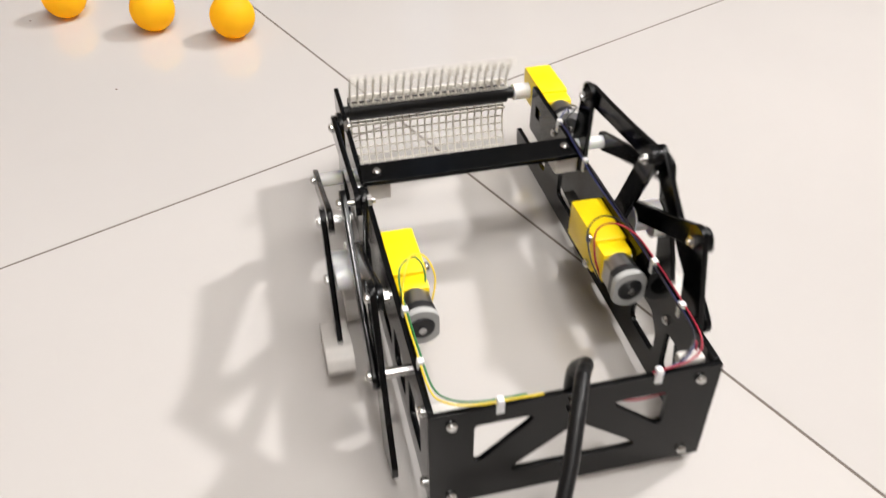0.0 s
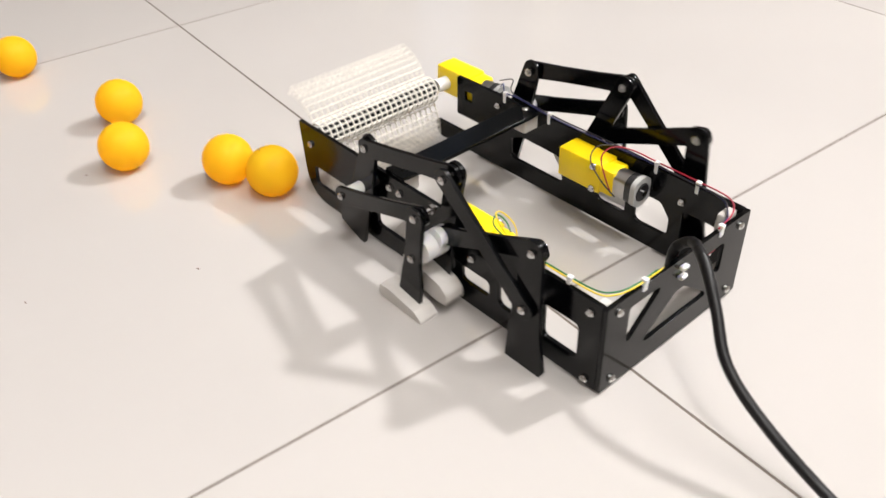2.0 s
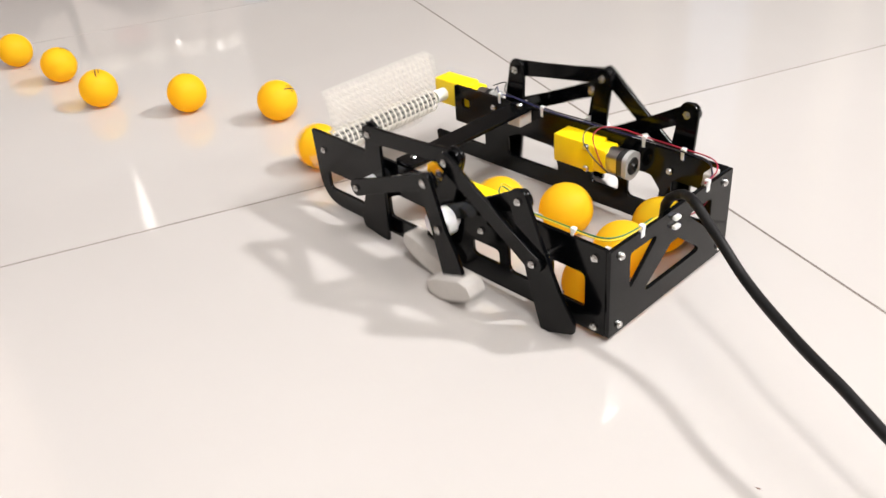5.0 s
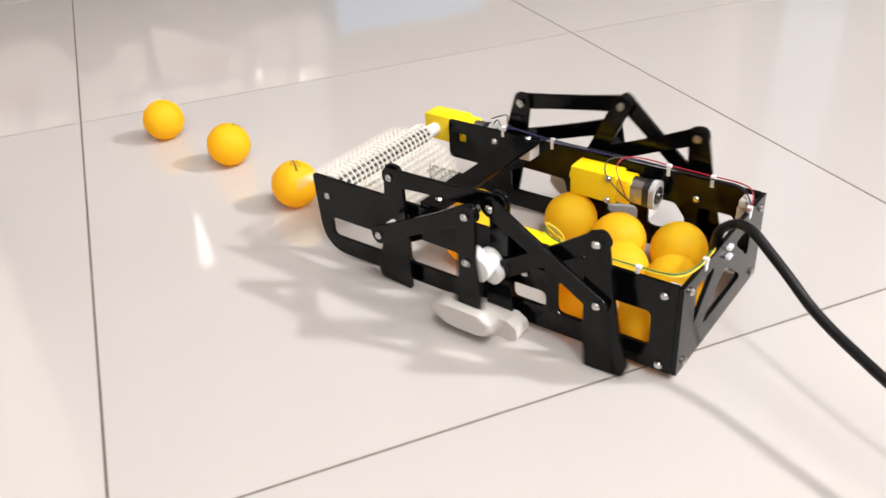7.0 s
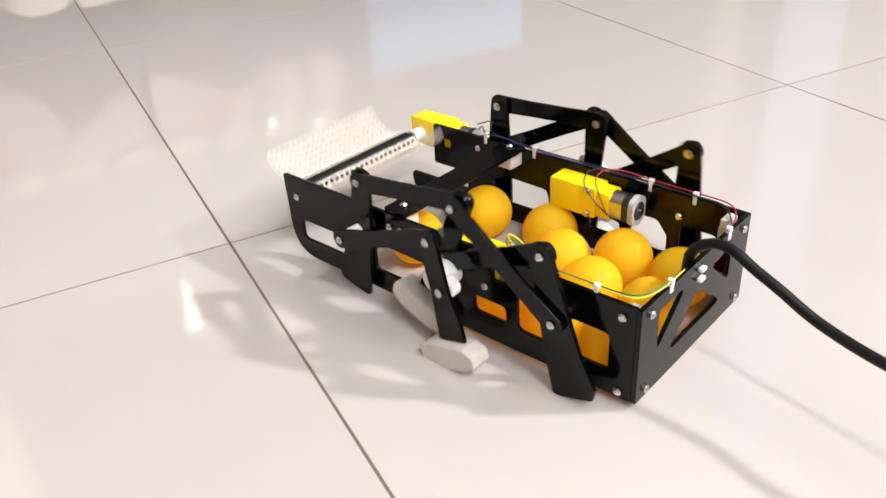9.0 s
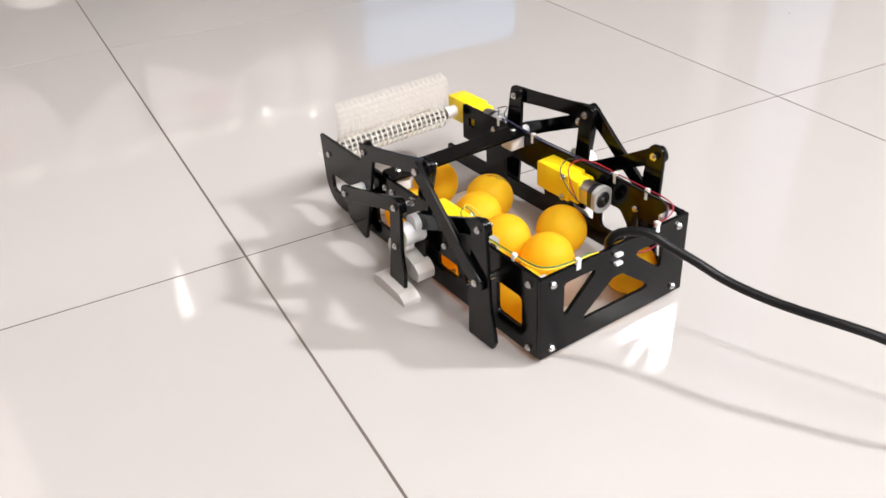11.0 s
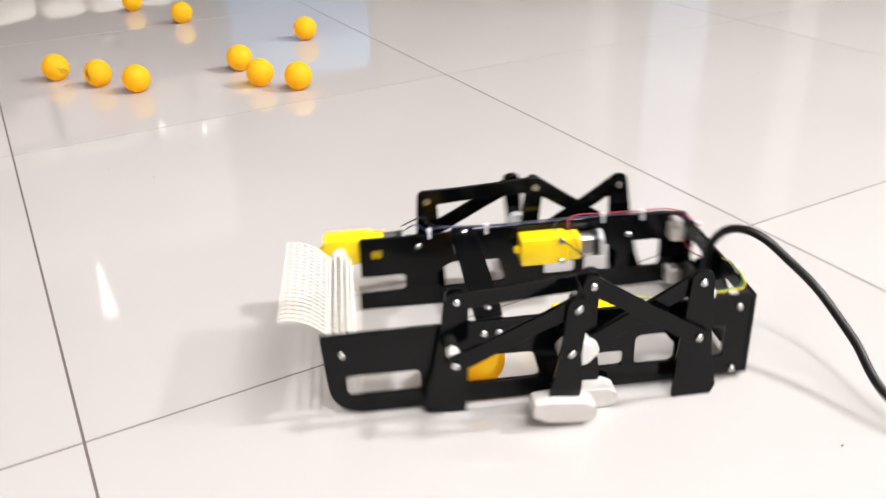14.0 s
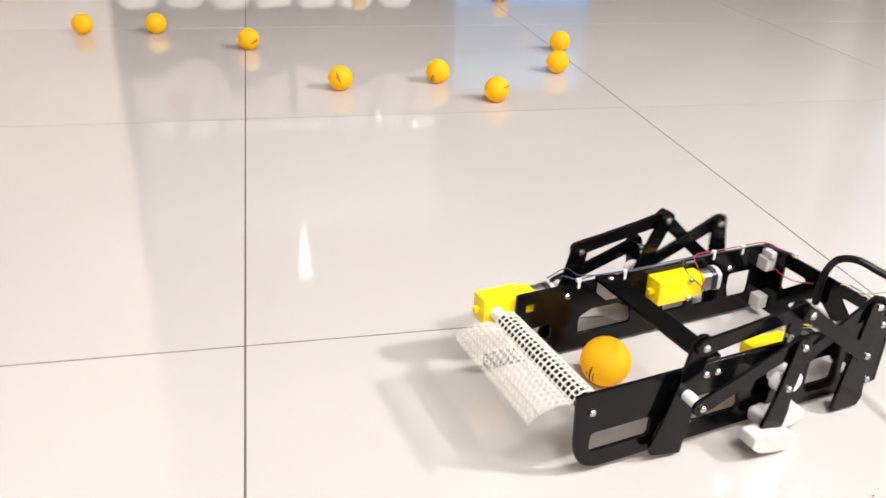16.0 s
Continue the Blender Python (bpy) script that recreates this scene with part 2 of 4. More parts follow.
def tube(bm, pts, r, n=8):
    """A round tube along a smooth line through pts."""
    pts = [Vector(p) for p in pts]
    line = []
    rows = [(float(i), *p) for i, p in enumerate(pts)]
    for i in range((len(pts) - 1) * 5 + 1):
        line.append(Vector(hermite(rows, i / 5)))
    rings = []
    for i, p in enumerate(line):
        d = (line[min(i + 1, len(line) - 1)] - line[max(i - 1, 0)]).normalized()
        q = d.to_track_quat("Z", "Y")
        rings.append([bm.verts.new(p + q @ Vector((r * math.cos(a), r * math.sin(a), 0)))
                      for a in [2 * math.pi * k / n for k in range(n)]])
    for a, b in zip(rings, rings[1:]):
        for k in range(n):
            bm.faces.new((a[k], a[(k + 1) % n], b[(k + 1) % n], b[k]))
    bm.faces.new(rings[0][::-1])
    bm.faces.new(rings[-1])
    for f in bm.faces:
        f.smooth = True
    return bm


def rounded(pts, r, n=5):
    """A closed outline with rounded corners; r: one radius or one per corner."""
    out = []
    for i, p in enumerate(pts):
        a, b, c = Vector(pts[i - 1]), Vector(p), Vector(pts[(i + 1) % len(pts)])
        rad = r[i] if isinstance(r, (list, tuple)) else r
        u, w = (a - b).normalized(), (c - b).normalized()
        half = u.angle(w) / 2
        d = min(rad / max(math.tan(half), 1e-3), (a - b).length * 0.49, (c - b).length * 0.49)
        if d < 1e-6:
            out.append(tuple(b))
            continue
        s, e = b + u * d, b + w * d
        for k in range(n + 1):
            t = k / n
            out.append(tuple(s * (1 - t)**2 + b * 2 * t * (1 - t) + e * t**2))
    return out


FLAT_YZ = Matrix(((0, 0, 1, 0), (1, 0, 0, 0), (0, 1, 0, 0), (0, 0, 0, 1)))
FLAT_XZ = Matrix(((1, 0, 0, 0), (0, 0, -1, 0), (0, 1, 0, 0), (0, 0, 0, 1)))
FLAT_XY = Matrix.Identity(4)


def sheet(name, outline, holes, thick, turn, shift=(0, 0, 0), scale=0.001):
    """A cut sheet: outline and holes in millimetres, with softly broken edges."""
    cu = bpy.data.curves.new(name, "CURVE")
    cu.dimensions, cu.fill_mode = "2D", "BOTH"
    bev = 0.00025
    cu.extrude, cu.bevel_depth, cu.bevel_resolution = thick / 2 - bev, bev, 1
    cu.offset = -bev
    for ring in (outline, *holes):
        sp = cu.splines.new("POLY")
        sp.points.add(len(ring) - 1)
        for p, q in zip(sp.points, ring):
            p.co = (q[0] * scale, q[1] * scale, 0, 1)
        sp.use_cyclic_u = True
    ob = bpy.data.objects.new(name, cu)
    me = bpy.data.meshes.new_from_object(ob)
    bpy.data.objects.remove(ob)
    bm = bmesh.new()
    bm.from_mesh(me)
    bmesh.ops.remove_doubles(bm, verts=bm.verts, dist=2e-6)
    bm.to_mesh(me)
    bm.free()
    me.transform(Matrix.Translation(shift) @ turn)
    me.name = name
    return me


def rect(x0, y0, x1, y1):
    return [(x0, y0), (x1, y0), (x1, y1), (x0, y1)]


def bolt_mesh():
    bm = bmesh.new()
    cyl(bm, (0, 0, 0), (0, 0, 0.0011), 0.0026, 14)
    cyl(bm, (0, 0, 0.0011), (0, 0, 0.0021), 0.0026, 14, 0.0017)
    box(bm, (-0.0014, -0.0003, 0.0018), (0.0014, 0.0003, 0.00225))
    box(bm, (-0.0003, -0.0014, 0.0018), (0.0003, 0.0014, 0.00225))
    me = bpy.data.meshes.new("bolt")
    smooth(bm).to_mesh(me)
    bm.free()
    me.materials.append(STEEL)
    return me


def nut_mesh():
    bm = bmesh.new()
    cyl(bm, (0, 0, 0), (0, 0, 0.0024), 0.0032, 6)
    cyl(bm, (0, 0, 0.0024), (0, 0, 0.0042), 0.0015, 10)
    me = bpy.data.meshes.new("nut")
    smooth(bm).to_mesh(me)
    bm.free()
    me.materials.append(STEEL)
    return me


BOLT, NUT = bolt_mesh(), nut_mesh()


def fix(parent, place, axis, mesh=None):
    """A bolt (or nut) with its head towards axis, at millimetres in its parent's space."""
    ob = new("bolt" if mesh is None else "nut", mesh or BOLT)
    ob.parent = parent
    ob.matrix_basis = Matrix.Translation([c * 0.001 for c in place]) @ Vector(axis).to_track_quat("Z", "Y").to_matrix().to_4x4()
    return ob


# ---- the hall ----
def hall():
    floor = thing("floor", "polished cream stone floor tiles with thin dark joints", "floor", kind="structure")
    bm = bmesh.new()
    box(bm, (-3.6, -3.0, -0.02), (3.6, 4.8, -0.0004))
    part("grout", bm, GROUT, floor)
    for name, lo, hi, words in (("wall_north", (-3.7, 4.8, 0), (3.7, 4.9, 2.8), "far beige painted hall wall"),
                                ("wall_south", (-3.7, -3.1, 0), (3.7, -3.0, 2.8), "beige painted hall wall"),
                                ("wall_west", (-3.7, -3.0, 0), (-3.6, 4.8, 2.8), "beige painted hall wall"),
                                ("wall_east", (3.6, -3.0, 0), (3.7, 4.8, 2.8), "beige painted hall wall")):
        bm = bmesh.new()
        box(bm, lo, hi)
        tagged(part(name, bm, WALL, None), words, "wall", kind="structure")
    bm = bmesh.new()
    box(bm, (-3.7, -3.1, 2.8), (3.7, 4.9, 2.9))
    tagged(part("ceiling", bm, CEILING, None), "plain white hall ceiling", "ceiling", kind="structure")
    for x, y, mat, w, words in ((1.95, 2.75, COLUMN_BLUE, 0.11, "square blue-grey column standing in the hall"),
                                (1.62, 2.85, COLUMN_CREAM, 0.05, "slim cream column standing in the hall"),
                                (2.32, 2.45, COLUMN_CREAM, 0.06, "slim cream column standing in the hall")):
        bm = bmesh.new()
        box(bm, (-w, -w, 0), (w, w, 2.8), 0.008)
        ob = tagged(part("column", bm, mat, None), words, "column", kind="structure")
        ob.matrix_basis = pose(x, y, 0, 0, 0, 40)
    return floor


def tiles(floor):
    bm = bmesh.new()
    box(bm, (-0.2991, -0.2991, -0.012), (0.2991, 0.2991, 0), 0.0003)
    me = bpy.data.meshes.new("tile")
    bm.to_mesh(me)
    bm.free()
    me.materials.append(TILE)
    for i in range(-6, 6):
        for j in range(-5, 8):
            ob = new("tile", me)
            ob.parent = floor
            ob.matrix_basis = pose(0.6 * i + 0.3, 0.6 * j + 0.3, 0, 0, 0, 90 * random.randrange(4))


def stone_mesh(seed, size):
    bm = bmesh.new()
    bmesh.ops.create_icosphere(bm, subdivisions=3, radius=1)
    for v in bm.verts:
        n = noise.noise(v.co * 1.3 + Vector((seed * 7.1, 0, 0)))
        p = v.co * (1 + 0.22 * n)
        k = 0.75
        v.co = Vector([math.copysign(abs(c)**k, c) * s for c, s in zip(p, size)])
    for f in bm.faces:
        f.smooth = True
    me = bpy.data.meshes.new("stone")
    bm.to_mesh(me)
    bm.free()
    me.materials.append(STONE)
    return me


def cloud_ring(width, low, high, seed):
    """A band with a level top and lobed, cloud-like lower and side edges (metres)."""
    ring = []
    for i in range(90):
        u = i / 89
        n = noise.noise(Vector((u * 3.0, seed * 3.7, 0.5))) * 0.10 + abs(noise.noise(Vector((u * 7, seed * 3.7, 4.5)))) * 0.05 + 0.012 * noise.noise(Vector((u * 40, seed * 3.7, 2.5)))
        ring.append((width * u, low + n))
    ring += [(width * (1 - i / 40), high + 0.012 * noise.noise(Vector((i * 0.4, seed * 2.1, 8.5)))) for i in range(41)]
    return ring


def back_display():
    meshes = [stone_mesh(i, (0.052, 0.04, 0.034)) for i in range(5)]
    x = -0.93
    k = 0
    while x < -0.17:
        w = random.uniform(0.095, 0.118)
        ob = tagged(new("border_stone", meshes[k % 5]), "smooth white border stone lying on the floor", "stone", "row of border stones")
        ob.matrix_basis = pose(x + w / 2, 2.335 + random.uniform(-0.008, 0.008), 0.031, 0, 0, random.uniform(-8, 8)) @ Matrix.Diagonal((w / 0.104, 1, random.uniform(0.85, 1.05), 1))
        x += w
        k += 1
    # two glossy printed boards behind the stones
    for px, seed in ((-0.715, 0), (-0.262, 1)):
        board = thing("display_board", "glossy mauve-brown printed board with pale cloud shapes and a rose oval", "display board", "printed display boards")
        board.location = (px, 2.42, 0)
        bm = bmesh.new()
        box(bm, (-0.222, 0, 0.0), (0.222, 0.03, 0.40), 0.004)
        part("panel", bm, PANEL, board)
        for words, mat, low, high, depth in (("pale cream cloud print", CLOUD, 0.268, 0.385, 0.002), ("dark plum blot", PLUM, 0.095, 0.16, 0.002)):
            ring = cloud_ring(0.430, low, high, seed + (5 if mat is PLUM else 0))
            part("cloud_print" if mat is CLOUD else "plum_print", sheet("print", ring, (), depth, FLAT_XZ, (-0.215, -0.001, 0), 1.0), mat, board, words)
        ring = [(47 * math.cos(q), 26 * math.sin(q)) for q in [2 * math.pi * j / 32 for j in range(32)]]
        part("rose_oval", sheet("rose_oval", ring, (), 0.003, FLAT_XZ, (-0.09, -0.004, 0.352)), ROSE, board, "dull rose oval")
        for k, wide in enumerate((0.085, 0.105, 0.07)):
            bm = bmesh.new()
            box(bm, (-0.02, -0.004, 0.330 + 0.017 * k), (-0.02 + wide, -0.0018, 0.3375 + 0.017 * k), 0.0004)
            part("print_bar", bm, GREY_INK, board, "grey bar of small unreadable print")
        for k in range(9):                  # white rods that paint sparkles onto the wrapping
            bm = bmesh.new()
            u, w = random.uniform(-0.19, 0.18), random.uniform(0.10, 0.24)
            cyl(bm, (u, -0.0005, w), (u + random.uniform(0.012, 0.035), -0.0005, w + random.uniform(-0.008, 0.012)), 0.0036, 10, 0.0016)
            part("glint_rod", smooth(bm), GLINT_WHITE, board, "white rod painted as a sparkle on the clear wrapping")
    # a cream partition closes the display on one side
    bm = bmesh.new()
    box(bm, (-2.7, 2.27, 0.0), (-0.945, 2.36, 2.3), 0.006)
    tagged(part("partition", bm, CREAM, None), "warm cream painted partition beside the display", "partition", kind="structure")
    # the dark ledge before the first board
    ledge = thing("front_ledge", "low black ledge with plain pale marks behind the white stones", "ledge")
    bm = bmesh.new()
    box(bm, (-0.93, 2.36, 0.0), (-0.48, 2.395, 0.15), 0.004)
    part("rail", bm, CAP, ledge)
    for k in range(6):
        bm = bmesh.new()
        box(bm, (-0.90 + 0.06 * k, 2.3575, 0.095), (-0.875 + 0.06 * k, 2.3605, 0.112), 0.0006)
        part("mark", bm, DULL_INK, ledge, "pale unreadable mark")
    # the plain grey shelf front over the boards
    shelf = thing("back_shelf", "pale grey shelf unit standing behind the printed boards", "shelf unit")
    bm = bmesh.new()
    box(bm, (-0.955, 2.46, 0.0), (-0.02, 2.78, 0.40), 0.004)
    part("base", bm, SHELF, shelf)
    bm = bmesh.new()
    box(bm, (-0.955, 2.60, 0.40), (-0.02, 2.78, 0.86), 0.004)
    part("back_panel", bm, SHELF, shelf)
    for u in (-0.56, -0.26):
        bm = bmesh.new()
        box(bm, (u - 0.012, 2.592, 0.52), (u + 0.012, 2.602, 0.84), 0.002)
        part("upright", bm, GREY_INK, shelf, "dull grey upright strip")
    x = -0.93
    while x < -0.06:
        ob = tagged(new("white_stone", meshes[k % 5]), "smooth white stone resting on the shelf edge", "stone", "row of shelf stones")
        ob.matrix_basis = pose(x + 0.055, 2.505, 0.435, 0, 0, random.uniform(-8, 8)) @ Matrix.Diagonal((1.06, 0.9, 1.05, 1))
        x += 0.112
        k += 1
    # the blue box beside them
    crate = thing("blue_crate", "blue crate with a paler upper panel standing on the floor", "crate")
    crate.location = (0.117, 2.175, 0)
    bm = bmesh.new()
    box(bm, (-0.187, 0, 0.012), (0.187, 0.20, 0.034), 0.005)
    part("base", bm, BLUE_BOX, crate, "saturated blue base strip")
    bm = bmesh.new()
    box(bm, (-0.18, 0.008, 0.0), (0.18, 0.19, 0.012), 0.002)
    part("foot_strip", bm, CAP, crate, "black strip under the crate")
    bm = bmesh.new()
    box(bm, (-0.184, 0.004, 0.034), (0.184, 0.196, 0.155), 0.004)
    part("body", bm, MID_BLUE, crate)
    bm = bmesh.new()
    box(bm, (-0.184, 0.004, 0.155), (0.184, 0.196, 0.262), 0.004)
    part("top_panel", bm, PALE_BLUE, crate, "paler blue upper panel")
    bm = bmesh.new()
    box(bm, (-0.008, 0.0, 0.100), (0.022, 0.006, 0.140), 0.001)
    part("label_bar", bm, COLUMN_BLUE, crate, "small grey label")
    # a lamp over the board, set and shaped from a floor glint; stand assumed
    lamp = thing("table_lamp", "small lit lamp with a tapered glowing shade on a tall stand", "lamp")
    lamp.location = (-0.46, 2.83, 0)
    bm = bmesh.new()
    cyl(bm, (0, 0, 0), (0, 0, 0.02), 0.09, 24)
    cyl(bm, (0, 0, 0.02), (0, 0, 0.94), 0.012, 12)
    part("stand", smooth(bm), CAN, lamp)
    bm = bmesh.new()
    cyl(bm, (0, 0, 0.90), (0, 0, 1.16), 0.001, 24, 0.024)
    part("shade", smooth(bm), GLINT_GLOW, lamp, "glowing tapered shade")
    # glowing heads added in place of sparkles on the shiny wrapping
    for px, pz in ((-0.13, 0.43), (-0.24, 0.40)):
        spot = thing("sparkle_spot", "tiny glowing head on a thin stem, standing in for a sparkle", "lamp", "small spot lamps")
        spot.location = (px, 2.40, 0)
        bm = bmesh.new()
        cyl(bm, (0, 0, 0), (0, 0, 0.012), 0.03, 16)
        cyl(bm, (0, 0, 0.012), (0, 0, pz), 0.004, 8)
        part("stem", smooth(bm), CAN, spot)
        bm = bmesh.new()
        cyl(bm, (0, -0.004, pz), (0, -0.022, pz - 0.012), 0.004, 14, 0.008)
        part("head", smooth(bm), GLINT_GLOW, spot, "glowing head that stands in for a sparkle")
    # unseen glowing panels, added above the west, overhead and near lights
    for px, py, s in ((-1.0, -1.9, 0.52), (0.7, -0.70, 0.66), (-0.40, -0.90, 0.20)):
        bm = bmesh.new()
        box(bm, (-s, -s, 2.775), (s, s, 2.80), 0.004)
        ob = tagged(part("added_light_panel", bm, PANEL_GLOW, None), "square glowing panel added to the ceiling out of view", "ceiling light", "ceiling lights")
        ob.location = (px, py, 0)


def added_pendant():
    """An unseen housing and cord, added behind the light that throws the main shadow."""
    lamp = thing("added_pendant", "square white pendant housing added out of view behind the key light", "lamp")
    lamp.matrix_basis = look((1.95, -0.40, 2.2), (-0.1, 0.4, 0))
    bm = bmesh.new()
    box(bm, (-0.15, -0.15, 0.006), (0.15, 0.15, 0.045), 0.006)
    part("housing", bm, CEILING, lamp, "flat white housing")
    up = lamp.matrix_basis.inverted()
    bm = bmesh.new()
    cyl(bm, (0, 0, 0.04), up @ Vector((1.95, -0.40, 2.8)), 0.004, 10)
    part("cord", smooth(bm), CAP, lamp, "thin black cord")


# ---- the robot ----
PX, TH = 65.7, 3.0            # middle of a side plate, its thickness (mm)
LEFT_TURN = ((0.0, 2346), (1.0, 1440), (2.0, 303), (2.5, -174), (3.0, -793), (3.5, -1304), (4.0, -1900), (4.2, -2166), (6.3, -4530), (6.5, -4763), (7.0, -5351),
             (7.5, -5925), (8.0, -6540), (8.5, -7150), (9.0, -7715), (9.2, -7962), (9.8, -8618), (10.6, -9079), (11.3, -9073), (11.5, -9059), (12.0, -8458),
             (12.5, -7860), (13.0, -7259), (13.5, -6667), (13.6, -6559), (13.8, -6338), (13.9, -6290), (14.0, -6093), (14.1, -6016), (14.2, -6026), (14.3, -6225),
             (14.4, -6278), (14.5, -6387), (15.0, -6914), (15.2, -6828), (15.5, -6516), (16.0, -6120))
RIGHT_TURN = ((0.0, 3429), (1.0, 2190), (2.0, 968), (2.5, 353), (3.0, -222), (3.5, -789), (4.0, -1355), (4.2, -1588), (6.5, -4240), (7.0, -4819), (7.5, -5469),
             (8.0, -6029), (8.5, -6587), (9.0, -7146), (9.8, -7879), (11.3, -7908), (11.5, -7894), (12.0, -7309), (12.5, -6755), (13.0, -6164), (13.5, -5489),
             (14.0, -5691), (14.1, -5761), (14.5, -6033), (15.0, -4975), (15.5, -5517), (16.0, -6255))
BRUSH_TURN = ((0.0, 100), (0.5, -175), (1.0, -645), (1.5, -1195), (2.0, -1560), (2.5, -2185), (3.0, -2690), (3.5, -3135), (4.0, -3565), (6.5, -6510), (7.0, -7010), (7.5, -7370), (8.0, -7985), (8.5, -8785), (9.0, -9360),
              (11.3, -11905), (11.45, -11910), (12.0, -11330), (12.5, -11100), (13.0, -10615), (13.5, -9855), (14.1, -9410), (14.5, -9030), (15.0, -8460), (15.5, -7720), (16.0, -7360))


def linear(rows, t):
    return float(np.interp(t, [r[0] for r in rows], [r[1] for r in rows]))


def meet(a, ra, b, rb, side):
    """Where two circles in the y-z plane meet."""
    a, b = Vector(a), Vector(b)
    d = (b - a).length
    u = (ra * ra - rb * rb + d * d) / (2 * d)
    h = math.sqrt(max(ra * ra - u * u, 0))
    e = (b - a) / d
    return a + e * u + Vector((-e.y, e.x)) * h * side


# pivots and link lengths of each side in millimetres, fitted to the camera's view
SIDES = {-1: dict(front=(204.7, 54.2), rear=(43.5, 51.9), crank=(123.6, 53.0), throw=8.3, top_out=32.8, rock_f=85.0, top=49.2, rock=85.8, link_f=85.4,
              link_r=84.5, arm_f=38.4, arm_r=39.6, rear_reach=50, inner_reach=94),
         1: dict(front=(205.0, 54.4), rear=(45.9, 47.1), crank=(127.3, 53.0), throw=8.6, top_out=32.5, rock_f=81.5, top=51.8, rock=87.5, link_f=86.8,
              link_r=88.2, arm_f=37.9, arm_r=46.0, rear_reach=48, inner_reach=98)}


def gait(angle, side=-1):
    """Pins of one side's legs for a crank angle in degrees (mm, y and z)."""
    s = SIDES[side]
    c = Vector((math.cos(radians(angle)), math.sin(radians(angle)))) * s["throw"]
    pin_out, pin_in = Vector(s["crank"]) + c, Vector(s["crank"]) - c
    m0 = meet(pin_out, s["top_out"], s["front"], s["rock_f"], 1)
    top = meet(s["rear"], s["rock"], pin_in, s["top"], 1)
    f0 = meet(s["front"], s["arm_f"], top, s["link_f"], -1)
    r0 = meet(pin_in, s["link_r"], s["rear"], s["arm_r"], -1)
    return dict(po=pin_out, pi=pin_in, m0=m0, c=top, f0=f0, r0=r0)


def leg_outline(arm, down):
    """An end leg: from its pivot up to the arm's pin and down to a wide foot."""
    pts = [(arm + 8, -7), (arm + 8, 7), (6, 10), (-18, 12), (-down, 13), (-down + 1, -14), (-down + 8, -17), (-20, -12), (10, -9)]
    return rounded(pts, [7, 7, 8, 6, 2, 2, 2, 10, 8])


def link_outline(length, wide=6.5, waist=5.0):
    pts = [(-wide, -wide), (length * 0.3, -waist), (length * 0.7, -waist), (length + wide, -wide), (length + wide, wide),
           (length * 0.7, waist), (length * 0.3, waist), (-wide, wide)]
    return rounded(pts, [wide, 9, 9, wide, wide, 9, 9, wide])


def mid_outline(pin, down):
    pts = [(-7, -7), (pin, -6.5), (pin + 20, -10), (down - 10, -10), (down - 10, 11), (pin + 20, 9), (pin, 7), (-7, 7)]
    return rounded(pts, [7, 8, 6, 1.5, 1.5, 6, 8, 7])


def foot_mesh(down):
    """A rounded white shoe with a slightly rocking sole, under a middle leg (local y runs down the leg)."""
    pts = [(down - 15, -13), (down - 11, -20), (down - 3, -21), (down, -12), (down + 0.6, 0), (down, 12), (down - 4, 21), (down - 13, 22), (down - 15, 12)]
    return sheet("foot", rounded(pts, 3), (), 0.0145, FLAT_YZ)


